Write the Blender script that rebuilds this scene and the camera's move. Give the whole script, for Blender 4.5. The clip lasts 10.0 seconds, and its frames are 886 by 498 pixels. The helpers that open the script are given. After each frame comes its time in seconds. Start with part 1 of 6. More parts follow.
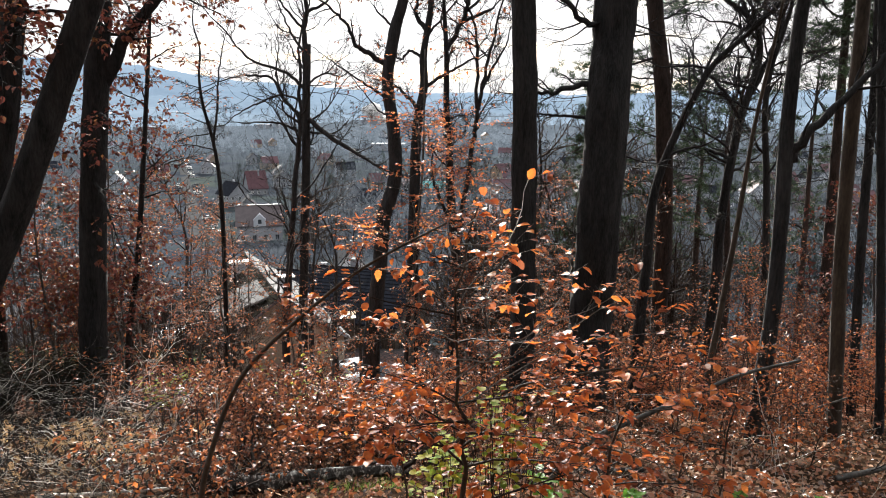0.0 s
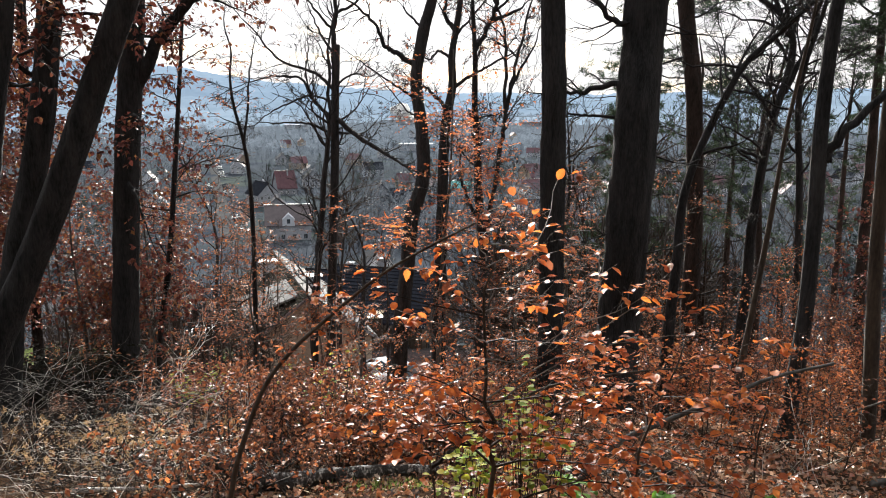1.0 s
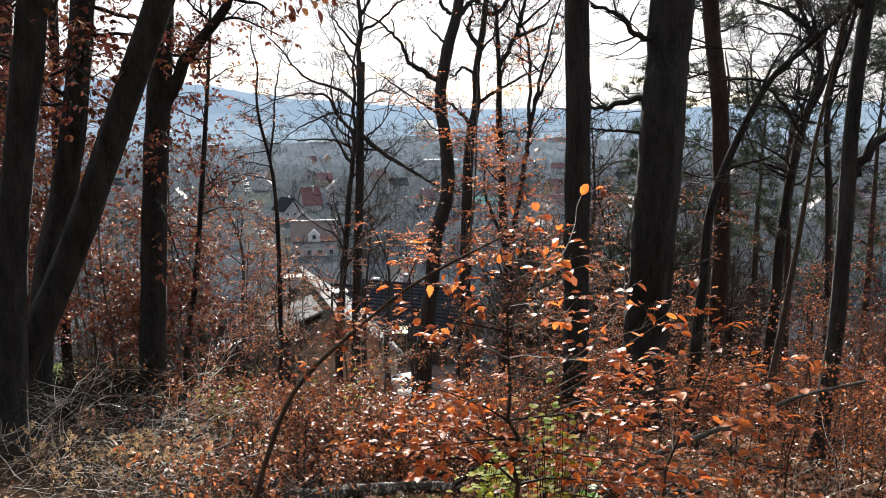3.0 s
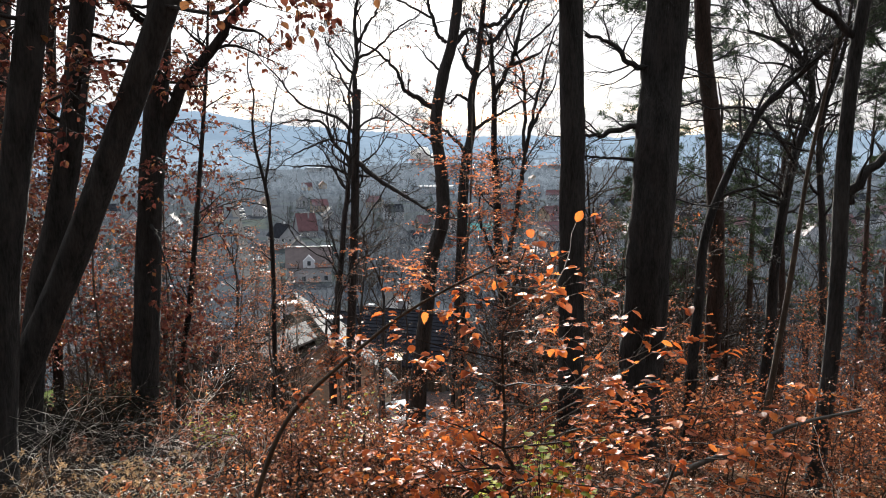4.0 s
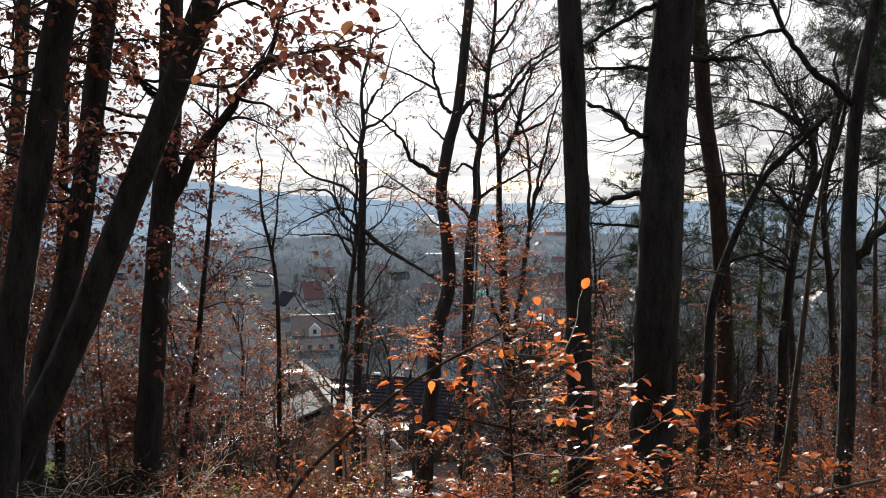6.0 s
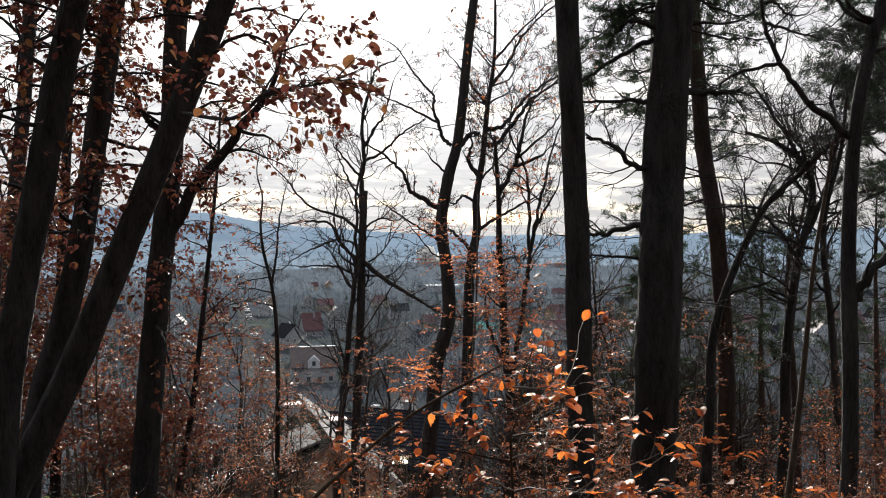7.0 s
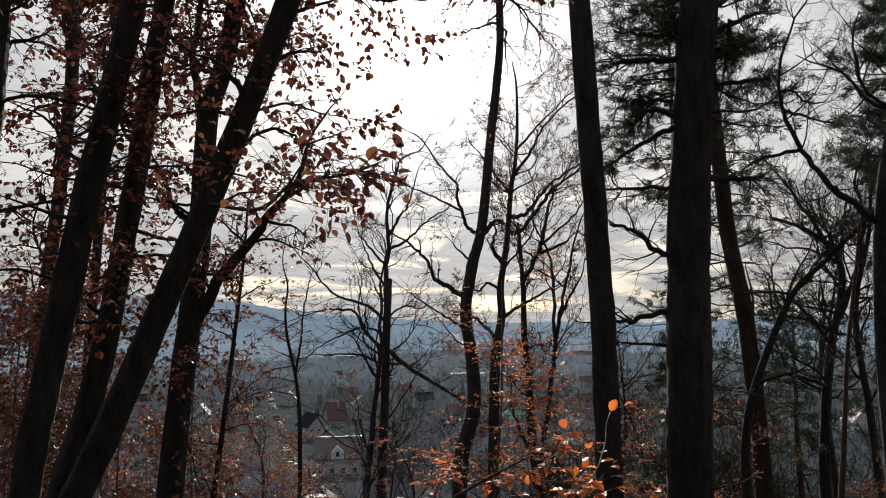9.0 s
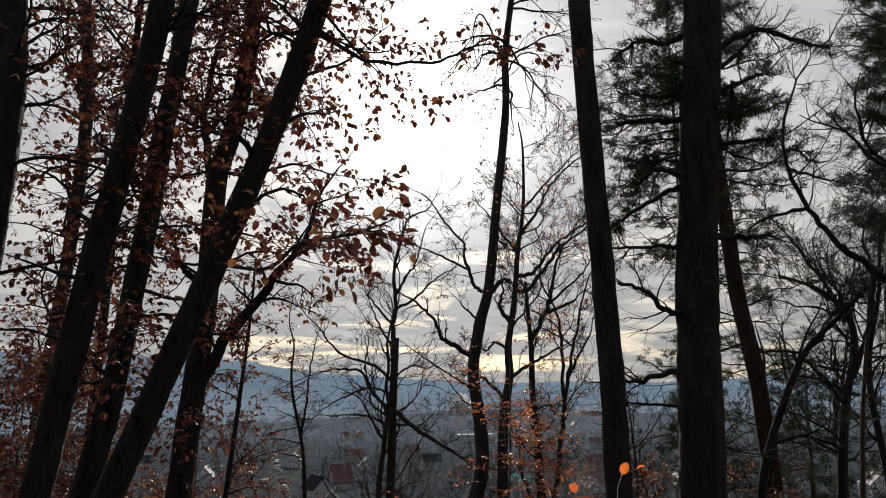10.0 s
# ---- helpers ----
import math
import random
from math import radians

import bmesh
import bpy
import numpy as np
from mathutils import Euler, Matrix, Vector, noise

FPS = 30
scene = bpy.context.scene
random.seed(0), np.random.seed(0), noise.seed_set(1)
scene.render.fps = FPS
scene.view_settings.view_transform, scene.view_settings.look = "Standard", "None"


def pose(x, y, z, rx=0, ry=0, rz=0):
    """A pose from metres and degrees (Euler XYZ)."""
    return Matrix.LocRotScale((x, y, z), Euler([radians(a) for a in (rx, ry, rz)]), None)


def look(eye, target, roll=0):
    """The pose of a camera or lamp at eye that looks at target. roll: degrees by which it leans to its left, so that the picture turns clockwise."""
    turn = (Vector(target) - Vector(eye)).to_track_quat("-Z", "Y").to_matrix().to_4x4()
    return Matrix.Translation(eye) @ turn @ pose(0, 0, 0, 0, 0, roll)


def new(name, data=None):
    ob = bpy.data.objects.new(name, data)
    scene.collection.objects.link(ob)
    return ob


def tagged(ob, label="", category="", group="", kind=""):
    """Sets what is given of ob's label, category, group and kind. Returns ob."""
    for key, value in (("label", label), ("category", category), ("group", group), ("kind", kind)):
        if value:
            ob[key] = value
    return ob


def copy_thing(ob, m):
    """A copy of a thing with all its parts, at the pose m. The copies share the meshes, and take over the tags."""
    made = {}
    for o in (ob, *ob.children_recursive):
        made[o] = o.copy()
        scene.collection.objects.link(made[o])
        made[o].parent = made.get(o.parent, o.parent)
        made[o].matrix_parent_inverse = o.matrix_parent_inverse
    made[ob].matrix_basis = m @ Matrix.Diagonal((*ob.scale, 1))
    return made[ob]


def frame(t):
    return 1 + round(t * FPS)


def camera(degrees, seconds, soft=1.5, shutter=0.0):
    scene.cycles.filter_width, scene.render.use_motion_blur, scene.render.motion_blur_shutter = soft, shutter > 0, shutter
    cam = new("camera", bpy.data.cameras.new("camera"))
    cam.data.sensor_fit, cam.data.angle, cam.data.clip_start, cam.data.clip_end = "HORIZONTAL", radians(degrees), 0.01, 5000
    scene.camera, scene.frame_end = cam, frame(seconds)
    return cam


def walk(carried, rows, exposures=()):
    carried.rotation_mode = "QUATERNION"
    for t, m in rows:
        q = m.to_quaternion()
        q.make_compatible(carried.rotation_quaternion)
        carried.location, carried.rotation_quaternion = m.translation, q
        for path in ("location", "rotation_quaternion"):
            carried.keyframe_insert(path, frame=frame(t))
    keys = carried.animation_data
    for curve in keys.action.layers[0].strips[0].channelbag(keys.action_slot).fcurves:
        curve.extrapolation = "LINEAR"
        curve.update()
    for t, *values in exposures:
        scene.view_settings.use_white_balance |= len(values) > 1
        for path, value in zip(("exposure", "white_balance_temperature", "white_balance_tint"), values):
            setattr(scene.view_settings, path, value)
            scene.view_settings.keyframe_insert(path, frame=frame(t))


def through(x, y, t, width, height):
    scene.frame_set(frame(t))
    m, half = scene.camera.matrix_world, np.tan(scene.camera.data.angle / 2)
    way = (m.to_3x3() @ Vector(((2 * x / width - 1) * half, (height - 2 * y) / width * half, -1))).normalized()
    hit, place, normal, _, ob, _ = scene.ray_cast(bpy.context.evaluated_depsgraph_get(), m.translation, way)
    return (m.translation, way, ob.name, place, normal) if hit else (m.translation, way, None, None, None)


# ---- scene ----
cam = camera(58.7, 10.0, soft=1.0)
PATH = [
    (0.0, pose(0.000, 0.000, 1.600, 80.000, 0.000, -0.000)),
    (0.5, pose(-0.003, -0.007, 1.601, 79.988, 0.025, 0.908)),
    (1.0, pose(-0.006, -0.008, 1.601, 80.006, 0.118, 2.005)),
    (1.5, pose(-0.005, -0.004, 1.601, 79.991, 0.301, 2.951)),
    (2.0, pose(-0.003, -0.006, 1.600, 80.113, 0.498, 3.542)),
    (2.5, pose(-0.000, -0.002, 1.600, 80.508, 0.530, 3.884)),
    (4.0, pose(0.002, 0.004, 1.601, 83.069, 0.296, 3.432)),
    (4.5, pose(-0.000, 0.010, 1.600, 84.281, 0.429, 3.578)),
    (5.0, pose(-0.002, 0.003, 1.601, 85.561, 0.555, 3.805)),
    (5.5, pose(0.001, 0.005, 1.603, 86.825, 0.665, 3.876)),
    (7.0, pose(-0.001, 0.005, 1.603, 90.261, 0.602, 3.831)),
    (7.5, pose(0.004, 0.013, 1.605, 91.642, 0.564, 3.967)),
    (8.0, pose(0.005, 0.017, 1.605, 93.108, 0.327, 3.999)),
    (8.5, pose(0.005, 0.024, 1.605, 94.591, 0.178, 4.602)),
    (9.0, pose(0.010, 0.017, 1.609, 96.621, 0.850, 5.650)),
    (9.5, pose(0.012, 0.017, 1.610, 99.243, 1.191, 6.224)),
    (10.0, pose(0.010, 0.030, 1.614, 100.905, 0.876, 6.182)),
]
walk(cam, PATH, exposures=[(0, 1.68, 6200, 9), (2.5, 1.68, 6200, 9), (4.5, 1.53, 6200, 9), (5.5, 1.40, 6200, 9), (7.5, 1.02, 6250, 9), (9, 0.58, 6300, 9), (10, 0.32, 6300, 9)])

# ---------------------------------------------------------------- light
SUN_AZ, SUN_EL = -7.5, 20.7
SUN_DIR = Vector((math.sin(radians(SUN_AZ)) * math.cos(radians(SUN_EL)), math.cos(radians(SUN_AZ)) * math.cos(radians(SUN_EL)), math.sin(radians(SUN_EL))))


def link(nt, a, b):
    nt.links.new(a, b)


def math_node(nt, op, a, b=None, clamp=False):
    n = nt.nodes.new("ShaderNodeMath")
    n.operation, n.use_clamp = op, clamp
    for i, v in enumerate((a, b)):
        if v is None:
            continue
        if isinstance(v, (int, float)):
            n.inputs[i].default_value = v
        else:
            nt.links.new(v, n.inputs[i])
    return n.outputs[0]


def mix_color(nt, fac, a, b, blend="MIX"):
    n = nt.nodes.new("ShaderNodeMix")
    n.data_type, n.blend_type = "RGBA", blend
    for sock, v in ((n.inputs[0], fac), (n.inputs[6], a), (n.inputs[7], b)):
        if isinstance(v, (int, float)):
            sock.default_value = v
        elif isinstance(v, tuple):
            sock.default_value = (*v, 1) if len(v) == 3 else v
        else:
            nt.links.new(v, sock)
    return n.outputs[2]


def ramp(nt, fac, stops):
    n = nt.nodes.new("ShaderNodeValToRGB")
    while len(n.color_ramp.elements) < len(stops):
        n.color_ramp.elements.new(0.5)
    for e, (pos, col) in zip(n.color_ramp.elements, stops):
        e.position, e.color = pos, (*col, 1) if isinstance(col, tuple) else (col, col, col, 1)
    nt.links.new(fac, n.inputs[0])
    return n.outputs[0]


def build_world():
    w = bpy.data.worlds.new("sky")
    w.use_nodes = True
    scene.world = w
    nt = w.node_tree
    nt.nodes.clear()
    out = nt.nodes.new("ShaderNodeOutputWorld")
    bg = nt.nodes.new("ShaderNodeBackground")
    sky = nt.nodes.new("ShaderNodeTexSky")
    sky.sky_type, sky.sun_disc = "NISHITA", False
    sky.sun_elevation, sky.sun_rotation = radians(SUN_EL), radians(SUN_AZ)
    sky.dust_density, sky.air_density = 2.0, 1.0
    tc = nt.nodes.new("ShaderNodeTexCoord")
    sep = nt.nodes.new("ShaderNodeSeparateXYZ")
    link(nt, tc.outputs["Generated"], sep.inputs[0])
    x, y, z = sep.outputs
    up = math_node(nt, "ADD", math_node(nt, "MAXIMUM", z, 0.0), 0.055)
    comb = nt.nodes.new("ShaderNodeCombineXYZ")
    link(nt, math_node(nt, "DIVIDE", x, up), comb.inputs[0])
    link(nt, math_node(nt, "DIVIDE", y, up), comb.inputs[1])
    n1 = nt.nodes.new("ShaderNodeTexNoise")
    n1.inputs["Scale"].default_value, n1.inputs["Detail"].default_value, n1.inputs["Roughness"].default_value = 0.55, 8, 0.62
    n1.inputs["Distortion"].default_value = 0.5
    link(nt, comb.outputs[0], n1.inputs["Vector"])
    cloud = ramp(nt, n1.outputs["Fac"], [(0.30, (1.24, 1.14, 0.96)), (0.42, (1.09, 1.04, 1.00)), (0.52, (0.76, 0.74, 0.75)), (0.62, (1.13, 1.06, 1.03))])
    cover = ramp(nt, n1.outputs["Fac"], [(0.33, 0.55), (0.48, 1.0)])
    # the cloud sheet is thicker, and so greyer, toward the horizon
    lift = math_node(nt, "ADD", math_node(nt, "MULTIPLY", math_node(nt, "DIVIDE", z, 0.36, True), 0.52), 0.53)
    cloud = mix_color(nt, 1.0, cloud, lift, "MULTIPLY")
    scaled = mix_color(nt, 1.0, sky.outputs[0], (0.11, 0.11, 0.11), "MULTIPLY")
    col = mix_color(nt, cover, scaled, cloud)
    dot = nt.nodes.new("ShaderNodeVectorMath")
    dot.operation = "DOT_PRODUCT"
    link(nt, tc.outputs["Generated"], dot.inputs[0])
    dot.inputs[1].default_value = SUN_DIR
    d = math_node(nt, "MAXIMUM", dot.outputs["Value"], 0.0)
    # the sheet is brightest toward the sun and duller behind
    away = math_node(nt, "ADD", math_node(nt, "MULTIPLY", math_node(nt, "DIVIDE", math_node(nt, "ADD", dot.outputs["Value"], 0.4), 1.2, True), 0.30), 0.70)
    col = mix_color(nt, 1.0, col, away, "MULTIPLY")
    veil = math_node(nt, "ADD", math_node(nt, "MULTIPLY", math_node(nt, "POWER", d, 260), 5.0), math_node(nt, "ADD", math_node(nt, "MULTIPLY", math_node(nt, "POWER", d, 70), 0.65), math_node(nt, "MULTIPLY", math_node(nt, "POWER", d, 9), 0.22)))
    veil_col = mix_color(nt, 1.0, (1.0, 0.965, 0.9), veil, "MULTIPLY")
    low = math_node(nt, "POWER", math_node(nt, "SUBTRACT", 1.0, math_node(nt, "MAXIMUM", z, 0.0), True), 9.0)
    glow = mix_color(nt, 1.0, (0.12, 0.105, 0.07), low, "MULTIPLY")
    link(nt, mix_color(nt, 1.0, mix_color(nt, 1.0, col, glow, "ADD"), veil_col, "ADD"), bg.inputs[0])
    bg.inputs[1].default_value = 0.50
    link(nt, bg.outputs[0], out.inputs[0])


build_world()
sun_data = bpy.data.lights.new("sun", "SUN")
sun_data.energy, sun_data.angle, sun_data.color = 5.0, radians(0.8), (1.0, 0.93, 0.82)
sun_lamp = new("sun", sun_data)
sun_lamp.matrix_world = look(SUN_DIR * 200, (0, 0, 0))


# ---------------------------------------------------------------- materials
def material(name, dark, light, scale=4.0, rough=0.8, stretch=(1, 1, 1), bump=0.3, fine=30.0, spec=0.3, metal=0.0, third=None, dist=0.02):
    """Two colours mixed by noise at two scales, with fine relief."""
    m = bpy.data.materials.new(name)
    m.use_nodes = True
    nt = m.node_tree
    bs = nt.nodes["Principled BSDF"]
    tc = nt.nodes.new("ShaderNodeTexCoord")
    mp = nt.nodes.new("ShaderNodeMapping")
    mp.inputs["Scale"].default_value = stretch
    link(nt, tc.outputs["Object"], mp.inputs[0])
    a = nt.nodes.new("ShaderNodeTexNoise")
    a.inputs["Scale"].default_value, a.inputs["Detail"].default_value = scale, 5
    b = nt.nodes.new("ShaderNodeTexNoise")
    b.inputs["Scale"].default_value, b.inputs["Detail"].default_value = fine, 4
    link(nt, mp.outputs[0], a.inputs["Vector"])
    link(nt, mp.outputs[0], b.inputs["Vector"])
    f = math_node(nt, "ADD", math_node(nt, "MULTIPLY", a.outputs["Fac"], 0.55), math_node(nt, "MULTIPLY", b.outputs["Fac"], 0.45))
    stops = [(0.34, dark), (0.64, light)] if third is None else [(0.32, dark), (0.52, light), (0.66, third)]
    c = ramp(nt, f, stops)
    oi = nt.nodes.new("ShaderNodeObjectInfo")
    hv = nt.nodes.new("ShaderNodeHueSaturation")
    link(nt, math_node(nt, "ADD", math_node(nt, "MULTIPLY", oi.outputs["Random"], 0.4), 0.8), hv.inputs["Value"])
    link(nt, c, hv.inputs["Color"])
    link(nt, hv.outputs[0], bs.inputs["Base Color"])
    bs.inputs["Roughness"].default_value, bs.inputs["Metallic"].default_value = rough, metal
    bs.inputs["Specular IOR Level"].default_value = spec
    if bump:
        bp = nt.nodes.new("ShaderNodeBump")
        bp.inputs["Strength"].default_value, bp.inputs["Distance"].default_value = bump, dist
        link(nt, f, bp.inputs["Height"])
        link(nt, bp.outputs[0], bs.inputs["Normal"])
    return m


def leaf_material(name, cols, through=0.5, rough=0.42, spec=0.5, veins=False):
    """Thin leaves: each island takes its own tone, and the sun shines through."""
    m = bpy.data.materials.new(name)
    m.use_nodes = True
    nt = m.node_tree
    nt.nodes.clear()
    out = nt.nodes.new("ShaderNodeOutputMaterial")
    bs = nt.nodes.new("ShaderNodeBsdfPrincipled")
    tr = nt.nodes.new("ShaderNodeBsdfTranslucent")
    mx = nt.nodes.new("ShaderNodeMixShader")
    geo = nt.nodes.new("ShaderNodeNewGeometry")
    oi = nt.nodes.new("ShaderNodeObjectInfo")
    rnd = math_node(nt, "FRACT", math_node(nt, "ADD", geo.outputs["Random Per Island"], math_node(nt, "MULTIPLY", oi.outputs["Random"], 7.31)))
    n = len(cols)
    c = ramp(nt, rnd, [((i + 0.5) / n, col) for i, col in enumerate(cols)])
    tc = nt.nodes.new("ShaderNodeTexCoord")
    no = nt.nodes.new("ShaderNodeTexNoise")
    no.inputs["Scale"].default_value, no.inputs["Detail"].default_value = 45.0, 3
    link(nt, tc.outputs["Object"], no.inputs["Vector"])
    hv = nt.nodes.new("ShaderNodeHueSaturation")
    link(nt, math_node(nt, "ADD", math_node(nt, "MULTIPLY", no.outputs["Fac"], 0.8), 0.6), hv.inputs["Value"])
    link(nt, c, hv.inputs["Color"])
    link(nt, hv.outputs[0], bs.inputs["Base Color"])
    sat = nt.nodes.new("ShaderNodeHueSaturation")
    sat.inputs["Saturation"].default_value, sat.inputs["Value"].default_value = 1.02, 1.6
    link(nt, hv.outputs[0], sat.inputs["Color"])
    link(nt, sat.outputs[0], tr.inputs["Color"])
    bs.inputs["Roughness"].default_value, bs.inputs["Specular IOR Level"].default_value = rough, spec
    bp = nt.nodes.new("ShaderNodeBump")
    bp.inputs["Strength"].default_value, bp.inputs["Distance"].default_value = 0.6, 0.006
    height = no.outputs["Fac"]
    if veins:
        wave = nt.nodes.new("ShaderNodeTexWave")
        wave.bands_direction = "Y"
        wave.inputs["Scale"].default_value, wave.inputs["Distortion"].default_value = 2.6, 2.5
        link(nt, tc.outputs["Object"], wave.inputs["Vector"])
        height = math_node(nt, "ADD", height, math_node(nt, "MULTIPLY", wave.outputs["Fac"], 0.8))
        bp.inputs["Distance"].default_value = 0.012
    link(nt, height, bp.inputs["Height"])
    link(nt, bp.outputs[0], bs.inputs["Normal"])
    mx.inputs[0].default_value = through
    link(nt, bs.outputs[0], mx.inputs[1])
    link(nt, tr.outputs[0], mx.inputs[2])
    link(nt, mx.outputs[0], out.inputs[0])
    return m


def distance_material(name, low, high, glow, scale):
    """A far wooded hillside: the haze of a kilometre of air is put into its colour and emission."""
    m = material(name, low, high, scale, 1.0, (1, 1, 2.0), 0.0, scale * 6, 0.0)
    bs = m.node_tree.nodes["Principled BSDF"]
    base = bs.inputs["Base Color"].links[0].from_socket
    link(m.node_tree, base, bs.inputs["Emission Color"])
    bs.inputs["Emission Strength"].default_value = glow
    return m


def ground_material():
    """Leaf mould on the slope; dull grass, hedges and brown fields on the valley floor, tinted blue-grey for haze."""
    m = material("ground", (0.012, 0.009, 0.007), (0.045, 0.028, 0.018), 0.8, 1.0, (1, 1, 1), 0.8, 18, 0.0, third=(0.085, 0.05, 0.032), dist=0.05)
    nt = m.node_tree
    bs = nt.nodes["Principled BSDF"]
    near = bs.inputs["Base Color"].links[0].from_socket
    tc = nt.nodes.new("ShaderNodeTexCoord")
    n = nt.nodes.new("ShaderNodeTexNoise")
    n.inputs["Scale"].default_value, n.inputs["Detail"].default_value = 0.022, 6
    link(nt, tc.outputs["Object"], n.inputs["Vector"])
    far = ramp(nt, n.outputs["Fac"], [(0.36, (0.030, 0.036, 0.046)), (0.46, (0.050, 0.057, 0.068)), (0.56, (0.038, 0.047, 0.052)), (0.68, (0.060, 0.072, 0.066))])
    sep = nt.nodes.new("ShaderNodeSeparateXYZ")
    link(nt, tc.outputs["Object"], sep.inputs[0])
    # beyond 600 m the wooded ground pales to blue, haze put into its colour
    woods_haze = math_node(nt, "DIVIDE", math_node(nt, "SUBTRACT", sep.outputs[1], 600), 400, True)
    far = mix_color(nt, woods_haze, far, (0.078, 0.094, 0.114))
    spots = nt.nodes.new("ShaderNodeTexNoise")
    spots.inputs["Scale"].default_value, spots.inputs["Detail"].default_value, spots.inputs["Roughness"].default_value = 3.2, 8, 0.72
    link(nt, tc.outputs["Object"], spots.inputs["Vector"])
    carpet = ramp(nt, spots.outputs["Fac"], [(0.44, (0.022, 0.015, 0.011)), (0.52, (0.12, 0.052, 0.032)), (0.62, (0.26, 0.13, 0.085))])
    far_down = math_node(nt, "DIVIDE", math_node(nt, "SUBTRACT", sep.outputs[1], 9), 6, True)
    near = mix_color(nt, far_down, near, carpet)
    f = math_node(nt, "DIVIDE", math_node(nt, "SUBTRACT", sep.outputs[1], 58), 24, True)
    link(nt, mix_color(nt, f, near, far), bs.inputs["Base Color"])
    return m


